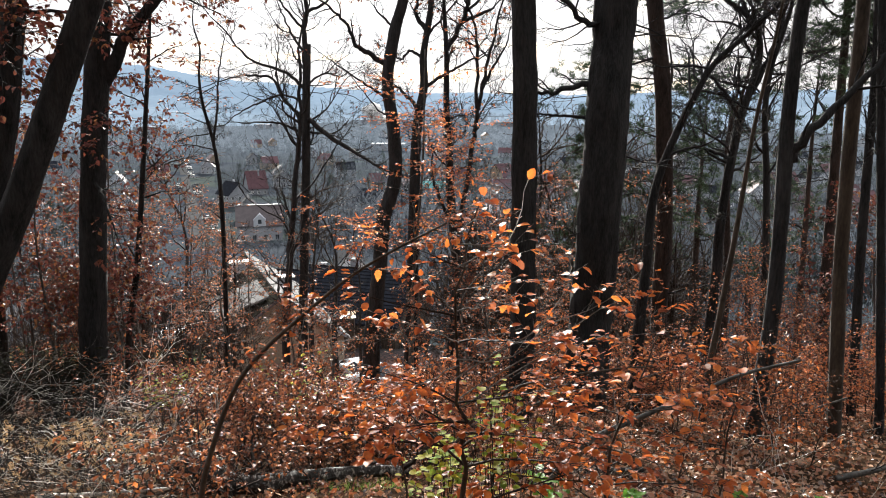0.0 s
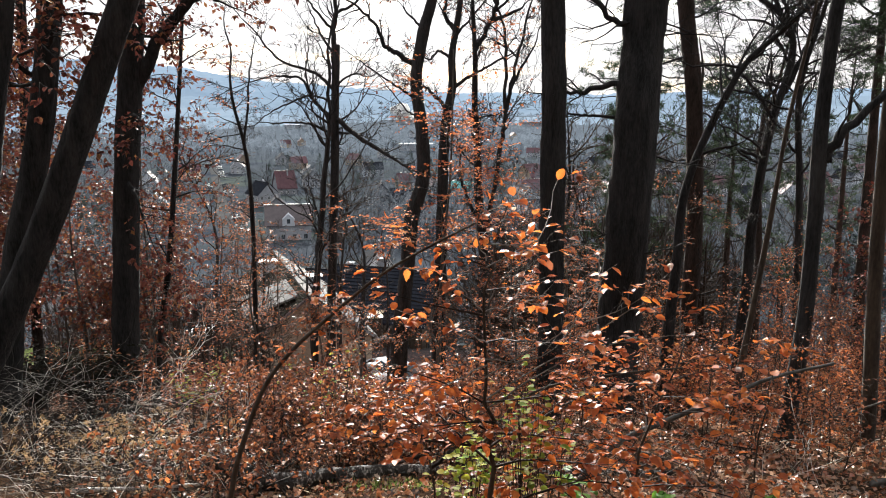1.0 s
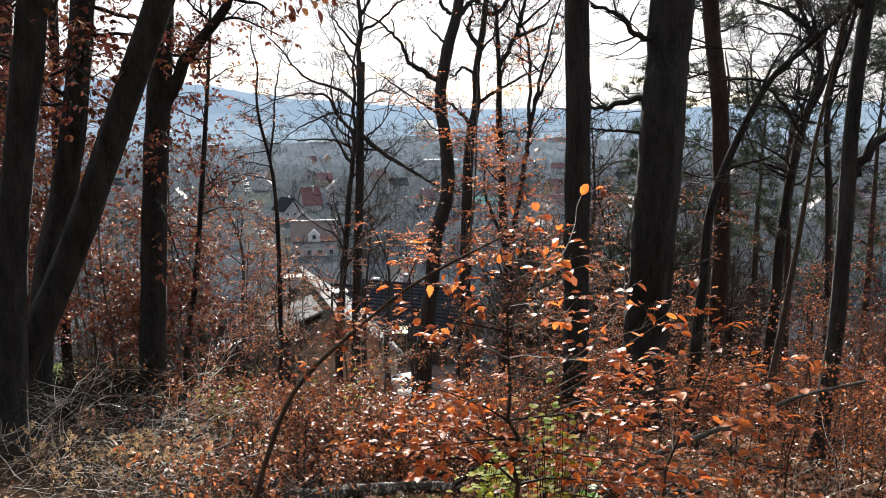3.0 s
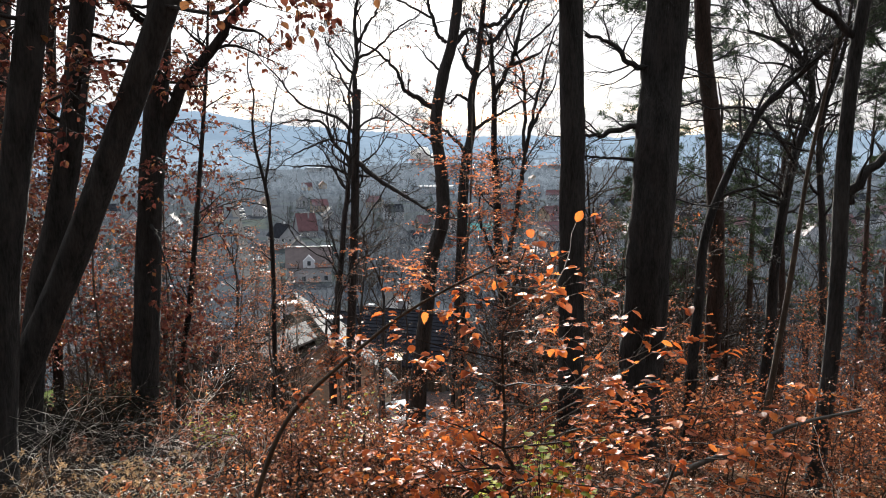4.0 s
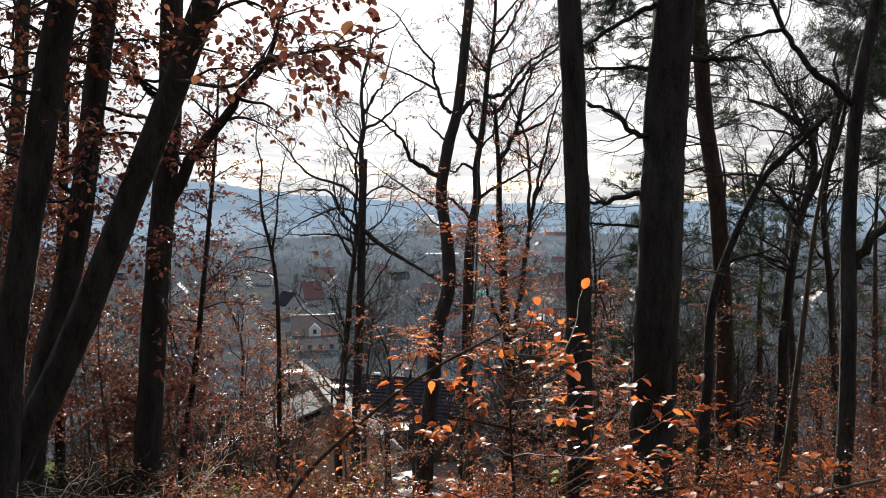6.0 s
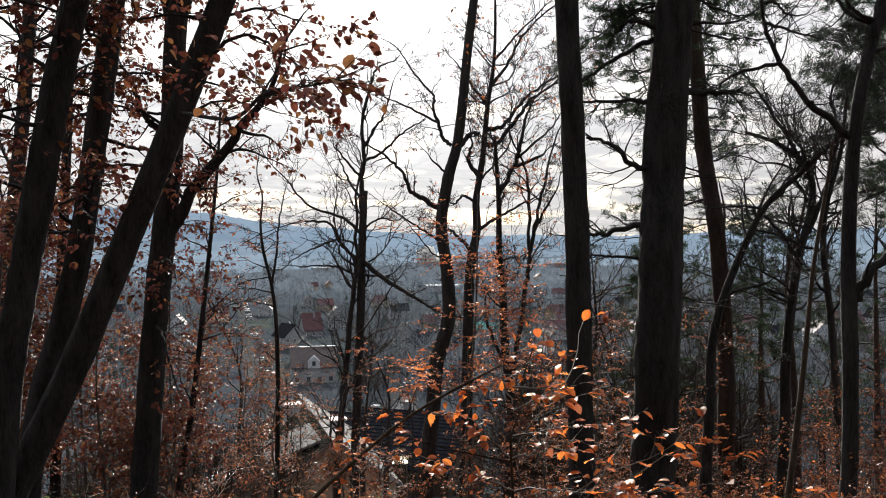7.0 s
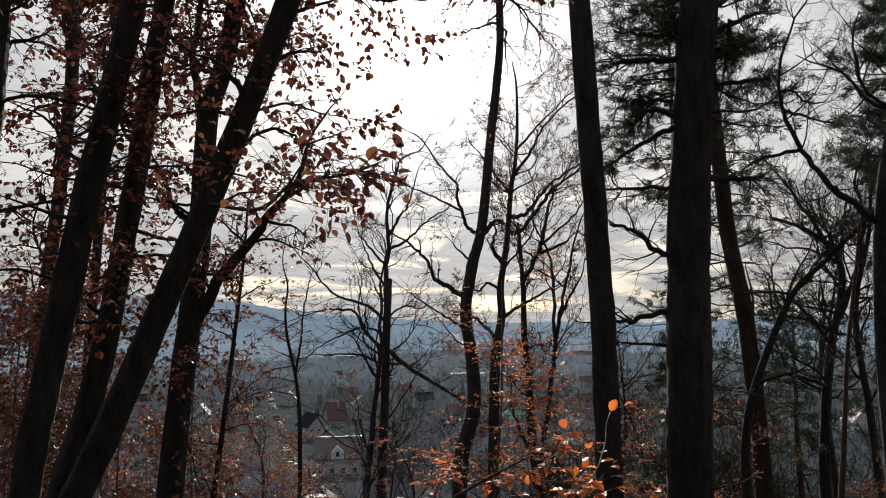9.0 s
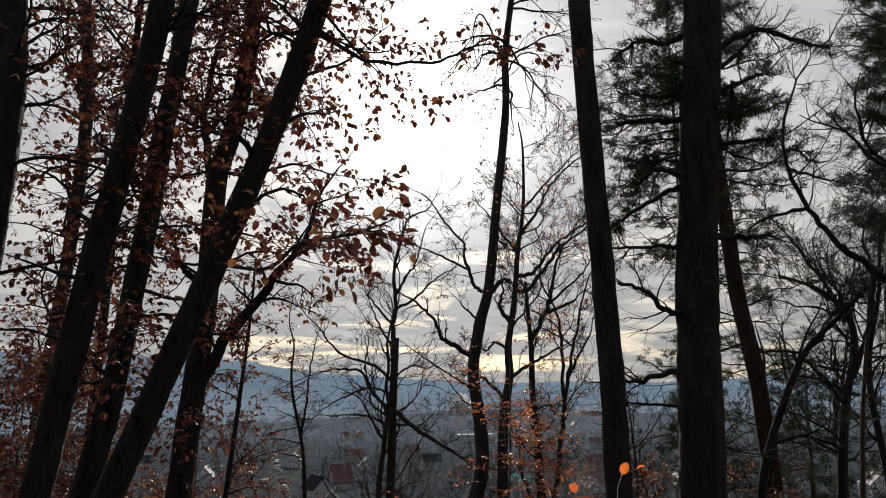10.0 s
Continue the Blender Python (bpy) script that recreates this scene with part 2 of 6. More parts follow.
MAT = {
    "bark_dark": material("bark_dark", (0.013, 0.0132, 0.0138), (0.047, 0.046, 0.046), 9, 0.95, (1, 1, 0.22), 1.0, 55, 0.15, dist=0.03),
    "bark_grey": material("bark_grey", (0.035, 0.034, 0.032), (0.13, 0.125, 0.115), 7, 0.85, (1, 1, 0.4), 0.6, 40, 0.2),
    "bark_pine": material("bark_pine", (0.016, 0.0130, 0.0115), (0.056, 0.041, 0.035), 10, 0.9, (1, 1, 0.3), 1.0, 45, 0.15, dist=0.03),
    "bark_brown": material("bark_brown", (0.024, 0.019, 0.015), (0.088, 0.066, 0.048), 9, 0.8, (1, 1, 0.25), 0.6, 50, 0.25),
    "twig": material("twig", (0.018, 0.014, 0.012), (0.058, 0.044, 0.035), 6, 0.8, (1, 1, 1), 0.0, 30, 0.12),
    "twig_grey": material("twig_grey", (0.07, 0.066, 0.06), (0.16, 0.15, 0.135), 6, 0.85, (1, 1, 1), 0.0, 30, 0.1),
    "twig_pale": material("twig_pale", (0.30, 0.28, 0.25), (0.66, 0.62, 0.56), 6, 0.5, (1, 1, 1), 0.0, 30, 0.5),
    "beech_leaf": leaf_material("beech_leaf", [(0.450, 0.133, 0.049), (0.558, 0.243, 0.090), (0.243, 0.061, 0.032), (0.486, 0.160, 0.058), (0.162, 0.061, 0.038), (0.378, 0.113, 0.047)], 0.56, 0.45, 0.2),
    "sapling_leaf": leaf_material("sapling_leaf", [(0.466, 0.126, 0.032), (0.515, 0.176, 0.046), (0.273, 0.070, 0.026), (0.475, 0.138, 0.036), (0.370, 0.090, 0.026), (0.194, 0.066, 0.034)], 0.52, 0.46, 0.2, True),
    "russet_leaf": leaf_material("russet_leaf", [(0.27, 0.086, 0.036), (0.085, 0.031, 0.019), (0.48, 0.156, 0.052), (0.040, 0.020, 0.014), (0.27, 0.108, 0.050), (0.07, 0.032, 0.020)], 0.5, 0.42, 0.28),
    "oak_leaf": leaf_material("oak_leaf", [(0.157, 0.053, 0.038), (0.104, 0.033, 0.028), (0.199, 0.074, 0.049), (0.081, 0.027, 0.025), (0.171, 0.053, 0.035), (0.266, 0.123, 0.052)], 0.16, 0.55, 0.14),
    "yellow_leaf": leaf_material("yellow_leaf", [(0.34, 0.34, 0.05), (0.24, 0.32, 0.055), (0.15, 0.25, 0.045), (0.42, 0.38, 0.07)], 0.6, 0.6, 0.08),
    "green_leaf": leaf_material("green_leaf", [(0.10, 0.24, 0.03), (0.16, 0.33, 0.05), (0.08, 0.17, 0.03)], 0.5, 0.5, 0.2),
    # near-black tone puts the shade of a dark hollow into the leaf colour
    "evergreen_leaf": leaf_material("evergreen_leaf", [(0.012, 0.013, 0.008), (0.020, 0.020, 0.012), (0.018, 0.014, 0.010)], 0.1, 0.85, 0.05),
    "litter_leaf": leaf_material("litter_leaf", [(0.28, 0.108, 0.046), (0.44, 0.25, 0.15), (0.07, 0.034, 0.021), (0.58, 0.41, 0.29), (0.34, 0.104, 0.040), (0.032, 0.019, 0.014)], 0.3, 0.38, 0.7),
    "dry_flower": leaf_material("dry_flower", [(0.29, 0.195, 0.105), (0.20, 0.135, 0.075), (0.37, 0.26, 0.155)], 0.45, 0.8, 0.1),
    "needle": leaf_material("needle", [(0.036, 0.056, 0.030), (0.052, 0.078, 0.040), (0.026, 0.040, 0.024)], 0.10, 0.7, 0.08),
    "grass": leaf_material("grass", [(0.10, 0.20, 0.03), (0.16, 0.27, 0.05), (0.22, 0.25, 0.07)], 0.45),
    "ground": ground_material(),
    "lawn": material("lawn", (0.055, 0.075, 0.028), (0.12, 0.14, 0.05), 0.5, 1.0, (1, 1, 1), 0.4, 9, 0.0),
    "moss_bark": material("moss_bark", (0.010, 0.010, 0.009), (0.05, 0.045, 0.04), 9, 0.8, (1.6, 1, 1), 1.0, 40, 0.2, third=(0.58, 0.55, 0.50), dist=0.03),
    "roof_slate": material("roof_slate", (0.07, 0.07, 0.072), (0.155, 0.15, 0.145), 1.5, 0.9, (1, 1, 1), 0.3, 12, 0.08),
    "roof_dark": material("roof_dark", (0.011, 0.013, 0.018), (0.028, 0.032, 0.042), 1.0, 0.95, (1, 1, 1), 0.2, 9, 0.02),
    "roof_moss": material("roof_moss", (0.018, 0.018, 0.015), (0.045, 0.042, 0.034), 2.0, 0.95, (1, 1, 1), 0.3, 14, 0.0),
    # red and brown roof tones lean toward blue to take in the valley's haze
    "roof_red": material("roof_red", (0.070, 0.036, 0.044), (0.115, 0.055, 0.066), 0.7, 0.7, (1, 1, 1), 0.2, 9, 0.3),
    "roof_brown": material("roof_brown", (0.062, 0.054, 0.058), (0.108, 0.092, 0.096), 0.7, 0.7, (1, 1, 1), 0.2, 9, 0.3),
    "roof_teal": material("roof_teal", (0.05, 0.22, 0.21), (0.10, 0.32, 0.30), 0.7, 0.5, (1, 1, 1), 0.1, 9, 0.4),
    "render_white": material("render_white", (0.30, 0.325, 0.36), (0.44, 0.465, 0.50), 0.6, 0.9, (1, 1, 0.5), 0.1, 14, 0.2),
    "render_bright": material("render_bright", (0.70, 0.71, 0.73), (0.82, 0.83, 0.84), 0.6, 0.9, (1, 1, 0.5), 0.1, 14, 0.2),
    "render_tan": material("render_tan", (0.22, 0.17, 0.125), (0.36, 0.29, 0.22), 0.6, 0.9, (1, 1, 0.5), 0.2, 14, 0.2),
    "render_grey": material("render_grey", (0.21, 0.225, 0.25), (0.31, 0.325, 0.35), 0.6, 0.9, (1, 1, 0.5), 0.1, 14, 0.2),
    "white_paint": material("white_paint", (0.70, 0.70, 0.68), (0.84, 0.84, 0.82), 2, 0.45, (1, 1, 1), 0.05, 20, 0.5),
    "cream_paint": material("cream_paint", (0.62, 0.50, 0.30), (0.74, 0.62, 0.40), 2, 0.5, (1, 1, 1), 0.05, 20, 0.4),
    "asphalt": material("asphalt", (0.055, 0.057, 0.06), (0.095, 0.096, 0.098), 0.3, 1.0, (1, 1, 1), 0.2, 8, 0.0),
    "glass_dark": material("glass_dark", (0.02, 0.025, 0.03), (0.05, 0.06, 0.07), 0.5, 0.12, (1, 1, 1), 0.0, 4, 0.6),
    "car_silver": material("car_silver", (0.30, 0.31, 0.32), (0.36, 0.38, 0.385), 0.6, 0.8, (1, 1, 1), 0.0, 4, 0.05),
    "car_dark": material("car_dark", (0.03, 0.035, 0.05), (0.06, 0.065, 0.08), 0.6, 0.2, (1, 1, 1), 0.0, 4, 0.6),
    "tyre": material("tyre", (0.015, 0.015, 0.015), (0.03, 0.03, 0.03), 3, 0.9, (1, 1, 1), 0.0, 20, 0.2),
    "dark_woods": material("dark_woods", (0.02, 0.02, 0.017), (0.05, 0.048, 0.04), 0.3, 1.0, (1, 1, 1), 0.0, 2, 0.0),
    # valley trees: haze painted in as paler, bluer base colours
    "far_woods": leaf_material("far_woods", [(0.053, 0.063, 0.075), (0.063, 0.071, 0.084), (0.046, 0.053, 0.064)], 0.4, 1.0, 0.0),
    "far_evergreen": material("far_evergreen", (0.04, 0.052, 0.05), (0.07, 0.085, 0.075), 0.05, 1.0, (1, 1, 1), 0.0, 0.3, 0.0),
    "steam": leaf_material("steam", [(0.62, 0.62, 0.62), (0.70, 0.70, 0.69)], 0.6, 1.0, 0.0),
    # hills carry haze as blue base colour and emission
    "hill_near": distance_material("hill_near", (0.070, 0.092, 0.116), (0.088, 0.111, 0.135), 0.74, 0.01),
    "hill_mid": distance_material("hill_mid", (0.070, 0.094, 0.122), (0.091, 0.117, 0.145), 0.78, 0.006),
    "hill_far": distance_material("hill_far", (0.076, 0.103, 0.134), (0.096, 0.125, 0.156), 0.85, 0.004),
    # farthest trees, their colour lifted toward blue to stand for haze
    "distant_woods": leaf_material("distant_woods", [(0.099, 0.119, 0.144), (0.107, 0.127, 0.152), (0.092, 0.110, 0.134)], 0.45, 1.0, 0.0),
}


# ---------------------------------------------------------------- mesh helpers
def mesh_np(name, verts, quads=None, tris=None, smooth=False):
    me = bpy.data.meshes.new(name)
    verts = np.asarray(verts, dtype=np.float32).reshape(-1, 3)
    quads = np.zeros((0, 4), np.int32) if quads is None else np.asarray(quads, np.int32).reshape(-1, 4)
    tris = np.zeros((0, 3), np.int32) if tris is None else np.asarray(tris, np.int32).reshape(-1, 3)
    me.vertices.add(len(verts))
    me.vertices.foreach_set("co", verts.ravel())
    me.loops.add(quads.size + tris.size)
    me.loops.foreach_set("vertex_index", np.concatenate([quads.ravel(), tris.ravel()]))
    count = len(quads) + len(tris)
    me.polygons.add(count)
    starts = np.concatenate([np.arange(len(quads)) * 4, quads.size + np.arange(len(tris)) * 3])
    me.polygons.foreach_set("loop_start", starts.astype(np.int32))
    if smooth:
        me.polygons.foreach_set("use_smooth", np.ones(count, bool))
    me.update(calc_edges=True)
    return me


def attach(name, me, mat, parent=None, label="", kind=""):
    if not me.materials:
        me.materials.append(MAT[mat])
    ob = new(name, me)
    ob.parent = parent
    return tagged(ob, label, "", "", kind)


def part(name, bm, mat, parent=None, label="", kind=""):
    me = bpy.data.meshes.new(name)
    bm.to_mesh(me)
    bm.free()
    return attach(name, me, mat, parent, label, kind)


def thing(name, label, category, at, group="", kind=""):
    ob = new(name)
    ob.location = at
    ob.empty_display_size = 0.2
    return tagged(ob, label, category, group, kind)


class Tubes:
    """Collects tapered tubes and turns them into one mesh."""

    def __init__(self):
        self.sets = {}

    def add(self, pts, radii, sides):
        self.sets.setdefault((len(pts), sides), []).append((pts, radii))

    def empty(self):
        return not self.sets

    def mesh(self, name, smooth=True):
        vs, qs, base = [], [], 0
        for (n, k), items in self.sets.items():
            p = np.array([[tuple(q) for q in it[0]] for it in items], dtype=float)
            r = np.array([it[1] for it in items], dtype=float)
            tan = np.gradient(p, axis=1)
            tan /= np.linalg.norm(tan, axis=2, keepdims=True) + 1e-9
            mean = tan.mean(axis=1)
            ref = np.where((np.abs(mean[:, 2:3]) > 0.75), np.array([[1.0, 0, 0]]), np.array([[0, 0, 1.0]]))
            u = np.cross(tan, ref[:, None, :])
            u /= np.linalg.norm(u, axis=2, keepdims=True) + 1e-9
            v = np.cross(tan, u)
            ang = np.arange(k) * 2 * np.pi / k
            ring = p[:, :, None, :] + r[:, :, None, None] * (np.cos(ang)[None, None, :, None] * u[:, :, None, :] + np.sin(ang)[None, None, :, None] * v[:, :, None, :])
            m = len(items)
            vs.append(ring.reshape(-1, 3))
            idx = base + np.arange(m * n * k).reshape(m, n, k)
            a, b = idx[:, :-1, :], idx[:, 1:, :]
            qs.append(np.stack([a, np.roll(a, -1, 2), np.roll(b, -1, 2), b], -1).reshape(-1, 4))
            base += m * n * k
        return mesh_np(name, np.concatenate(vs), np.concatenate(qs), None, smooth)


LEAF_T = np.array([(0, 0, 0), (-0.27, 0.20, 0.06), (-0.36, 0.50, 0.09), (-0.24, 0.80, 0.05), (0, 1.0, -0.06), (0.24, 0.80, 0.05), (0.36, 0.50, 0.09), (0.27, 0.20, 0.06), (0, 0.5, 0)])
LEAF_F = np.array([(0, 8, 1), (1, 8, 2), (2, 8, 3), (3, 8, 4), (4, 8, 5), (5, 8, 6), (6, 8, 7), (7, 8, 0)])
LEAF_S = np.array([(0, 0, 0), (-0.34, 0.5, 0.10), (0, 1.0, -0.05), (0.34, 0.5, 0.10)])
LEAF_SF = np.array([(0, 2, 1), (0, 3, 2)])


class Leaves:
    """Collects leaves (place, direction, up, length) and turns them into one mesh."""

    def __init__(self):
        self.rows = []

    def add(self, p, d, up, size):
        self.rows.append((p[0], p[1], p[2], d[0], d[1], d[2], up[0], up[1], up[2], size))

    def mesh(self, name, simple=False, width=1.0, curl=0.35):
        a = np.array(self.rows, dtype=float)
        rs = np.random.RandomState(len(a) + 7)
        d = a[:, 3:6] / (np.linalg.norm(a[:, 3:6], axis=1, keepdims=True) + 1e-9)
        x = np.cross(d, a[:, 6:9])
        x /= np.linalg.norm(x, axis=1, keepdims=True) + 1e-9
        z = np.cross(x, d)
        t, f = (LEAF_S, LEAF_SF) if simple else (LEAF_T, LEAF_F)
        m = len(a)
        s = a[:, 9][:, None]
        w = width * (0.85 + 0.3 * rs.rand(m, 1))
        c = 1 + curl * 4 * (rs.rand(m, 1) - 0.3)
        co = a[:, None, 0:3] + (t[None, :, 0] * s * w)[:, :, None] * x[:, None] + (t[None, :, 1] * s)[:, :, None] * d[:, None] + ((t[None, :, 2] * c - curl * t[None, :, 1] ** 2 * (rs.rand(m, 1) - 0.3)) * s)[:, :, None] * z[:, None]
        idx = f[None] + (np.arange(m) * len(t))[:, None, None]
        return mesh_np(name, co.reshape(-1, 3), None, idx.reshape(-1, 3))


def unit(r):
    """A random direction."""
    z = r.uniform(-1, 1)
    a = r.uniform(0, 2 * math.pi)
    k = math.sqrt(1 - z * z)
    return Vector((k * math.cos(a), k * math.sin(a), z))


def smooth_line(pts, n):
    """n points along a smooth curve through pts."""
    p = [Vector(q) for q in pts]
    p = [2 * p[0] - p[1]] + p + [2 * p[-1] - p[-2]]
    out = []
    segs = len(p) - 3
    for i in range(n):
        s = i / (n - 1) * segs
        k = min(int(s), segs - 1)
        t = s - k
        a, b, c, d = p[k:k + 4]
        out.append(0.5 * ((2 * b) + (c - a) * t + (2 * a - 5 * b + 4 * c - d) * t * t + (3 * b - a - 3 * c + d) * t ** 3))
    return out


# ---------------------------------------------------------------- terrain
GROUND_Y = [-400, -60, -30, -5, 0, 3, 5, 10, 20, 40, 60, 90, 140, 250, 500, 900, 1350, 1900, 2600, 5200]
GROUND_Z = [70, 16, 8, 0.9, 0, -0.45, -1.0, -2.45, -5.9, -12.8, -19.2, -25.5, -32, -38, -44, -48, -37, -22, -16, -16]


def ground_z(x, y):
    d = math.hypot(x, y)
    k = min(1.0, d / 60)
    n = noise.noise((x * 0.35, y * 0.35, 0.3)) * 0.10 + noise.noise((x * 0.05, y * 0.05, 1.3)) * 0.9 * k
    return float(np.interp(y, GROUND_Y, GROUND_Z)) + n


def build_ground():
    rings = [0.0] + list(np.geomspace(0.6, 5000, 130))
    k = 144
    vs, qs, ts = [(0, 0, ground_z(0, 0))], [], []
    for r in rings[1:]:
        for j in range(k):
            a = 2 * math.pi * j / k
            x, y = r * math.sin(a), r * math.cos(a)
            vs.append((x, y, ground_z(x, y)))
    for j in range(k):
        ts.append((0, 1 + (j + 1) % k, 1 + j))
    for i in range(len(rings) - 2):
        for j in range(k):
            a, b = 1 + i * k + j, 1 + i * k + (j + 1) % k
            qs.append((a, b, b + k, a + k))
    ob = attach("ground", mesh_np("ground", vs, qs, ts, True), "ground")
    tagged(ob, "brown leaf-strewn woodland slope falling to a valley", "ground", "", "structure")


def hill(name, mat, dist, profile, depth, seed, label):
    """A wooded ridge across the valley; profile: azimuth and the height of its crest in metres."""
    az = np.linspace(-75, 75, 700)
    top = np.interp(az, [p[0] for p in profile], [p[1] for p in profile])
    rows = [(0.0, 0.0), (0.25, 0.32), (0.5, 0.62), (0.75, 0.86), (0.92, 0.98), (1.0, 1.0), (1.25, 0.9), (1.6, 0.5)]
    vs, qs = [], []
    for f, h in rows:
        for a, t in zip(az, top):
            r = dist + (f - 1) * depth
            x, y = r * math.sin(radians(a)), r * math.cos(radians(a))
            n = noise.fractal((a * 0.35 + seed, f * 2.0, seed), 1.0, 2.0, 5) * 9 * h + noise.noise((a * 9.0, f * 3, seed)) * 4.0 * h * dist / 2500
            vs.append((x, y, -49 + (t + 49) * h + n))
    k = len(az)
    for i in range(len(rows) - 1):
        for j in range(k - 1):
            a = i * k + j
            qs.append((a, a + 1, a + 1 + k, a + k))
    ob = attach(name, mesh_np(name, vs, qs, None, True), mat)
    tagged(ob, label, "hill", "", "structure")


build_ground()
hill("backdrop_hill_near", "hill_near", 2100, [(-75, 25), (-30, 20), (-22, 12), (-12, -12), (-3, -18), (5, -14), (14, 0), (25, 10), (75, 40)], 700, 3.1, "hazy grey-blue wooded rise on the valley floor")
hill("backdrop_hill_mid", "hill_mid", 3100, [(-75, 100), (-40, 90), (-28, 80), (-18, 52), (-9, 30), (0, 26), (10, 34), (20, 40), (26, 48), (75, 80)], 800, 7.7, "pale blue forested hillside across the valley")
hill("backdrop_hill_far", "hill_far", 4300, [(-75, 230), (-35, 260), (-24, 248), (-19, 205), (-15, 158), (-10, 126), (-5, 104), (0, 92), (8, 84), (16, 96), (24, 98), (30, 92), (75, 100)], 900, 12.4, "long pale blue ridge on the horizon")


# ---------------------------------------------------------------- trees
class Kind:
    """How a tree's side branches grow."""

    def __init__(self, kids=(5, 5, 4), ratio=0.55, angle=48, wiggle=0.28, rise=0.10, leaf=0.0, size=0.06, leaf_mat="oak_leaf", droop=0.4, flat=0.0, depth=3, bunch=0.0):
        self.kids, self.ratio, self.angle, self.wiggle, self.rise = kids, ratio, angle, wiggle, rise
        self.leaf, self.size, self.leaf_mat, self.droop, self.flat, self.depth, self.bunch = leaf, size, leaf_mat, droop, flat, depth, bunch


def side_way(r, d, angle, flat=0.0):
    """A direction that leaves d at about the given angle."""
    while True:
        q = unit(r)
        if flat and r.random() < flat:
            q.z *= 0.15
        q = q - d * q.dot(d)
        if q.length > 0.2:
            break
    a = radians(angle * r.uniform(0.7, 1.3))
    return (d * math.cos(a) + q.normalized() * math.sin(a)).normalized()


def grow(r, tubes, leaves, p, d, length, radius, level, kind, fine=0.0012):
    n = 11 if length > 1.7 else 8 if length > 0.85 else 5 if length > 0.45 else 4 if length > 0.28 else 3
    pts, radii, ways = [Vector(p)], [radius], [Vector(d)]
    q, w = Vector(p), Vector(d)
    for i in range(1, n):
        w = (w + unit(r) * kind.wiggle + Vector((0, 0, kind.rise)) + (ways[0] - w) * 0.12).normalized()
        if kind.flat > 0.9 and level > 0:
            w.z *= 0.72
            w.normalize()
        q = q + w * (length / (n - 1))
        pts.append(q.copy())
        ways.append(w.copy())
        radii.append(max(radius * (1 - 0.8 * i / (n - 1)), fine))
    tubes.add(pts, radii, 6 if radius > 0.05 else 4 if radius > 0.012 else 3)
    last = level >= kind.depth - 1
    if not last:
        for k in range(kind.kids[min(level, len(kind.kids) - 1)]):
            f = r.uniform(0.22, 1.0)
            i = min(int(f * (n - 1)), n - 2)
            t = f * (n - 1) - i
            at = pts[i].lerp(pts[i + 1], t)
            grow(r, tubes, leaves, at, side_way(r, ways[i], kind.angle, kind.flat), length * kind.ratio * r.uniform(0.65, 1.25) * (1.15 - 0.5 * f), max(radius * 0.5 * (1.1 - 0.6 * f), fine * 1.15), level + 1, kind, fine)
    if kind.leaf and level >= kind.depth - 2:
        count = kind.leaf * (1.0 if last else 0.4) * length / 0.3
        for k in range(int(count + r.random())):
            f = 1.0 - 0.9 * r.random() ** (1.0 + kind.bunch)
            i = min(int(f * (n - 1)), n - 2)
            at = pts[i].lerp(pts[i + 1], f * (n - 1) - i)
            way = side_way(r, ways[i], 60, max(0.6, kind.flat))
            if kind.flat > 0.85:
                way.z *= 0.35
            way = way + Vector((0, 0, -kind.droop))
            up = Vector((0, 0, 1)) + unit(r) * (0.30 + kind.droop * 0.8)
            leaves.add(at, way, up, kind.size * r.uniform(0.6, 1.25))


def trunk_mesh(r, pts, r0, r1, flare=1.35, sides=14, step=0.16, ridge=0.05):
    """A trunk along a smooth line, with uneven girth and a flared foot."""
    length = sum((Vector(b) - Vector(a)).length for a, b in zip(pts, pts[1:]))
    if r0 > 0.11:
        sides, step, ridge = 30, 0.085, 0.11
    n = max(6, int(length / step))
    line = smooth_line(pts, n)
    vs, seed = [], r.uniform(0, 50)
    for i, c in enumerate(line):
        f = i / (n - 1)
        s = f * length
        base = r0 + (r1 - r0) * f
        base *= 1 + (flare - 1) * math.exp(-s / 0.45)
        d = (line[min(i + 1, n - 1)] - line[max(i - 1, 0)]).normalized()
        u = d.cross(Vector((0, 1, 0.01))).normalized()
        v = d.cross(u)
        for k in range(sides):
            a = 2 * math.pi * k / sides
            g = 1 + 0.10 * noise.noise((math.cos(a) * 1.3 + seed, math.sin(a) * 1.3, s * 1.1)) + ridge * noise.noise((math.cos(a) * 4.5 + seed, math.sin(a) * 4.5, s * 3.2))
            vs.append(c + (u * math.cos(a) + v * math.sin(a)) * base * g)
    qs = [(i * sides + k, i * sides + (k + 1) % sides, (i + 1) * sides + (k + 1) % sides, (i + 1) * sides + k) for i in range(n - 1) for k in range(sides)]
    vs.append(line[-1])
    top = (n - 1) * sides
    ts = [(top + k, top + (k + 1) % sides, len(vs) - 1) for k in range(sides)]
    return mesh_np("trunk", [tuple(v) for v in vs], qs, ts, True), line


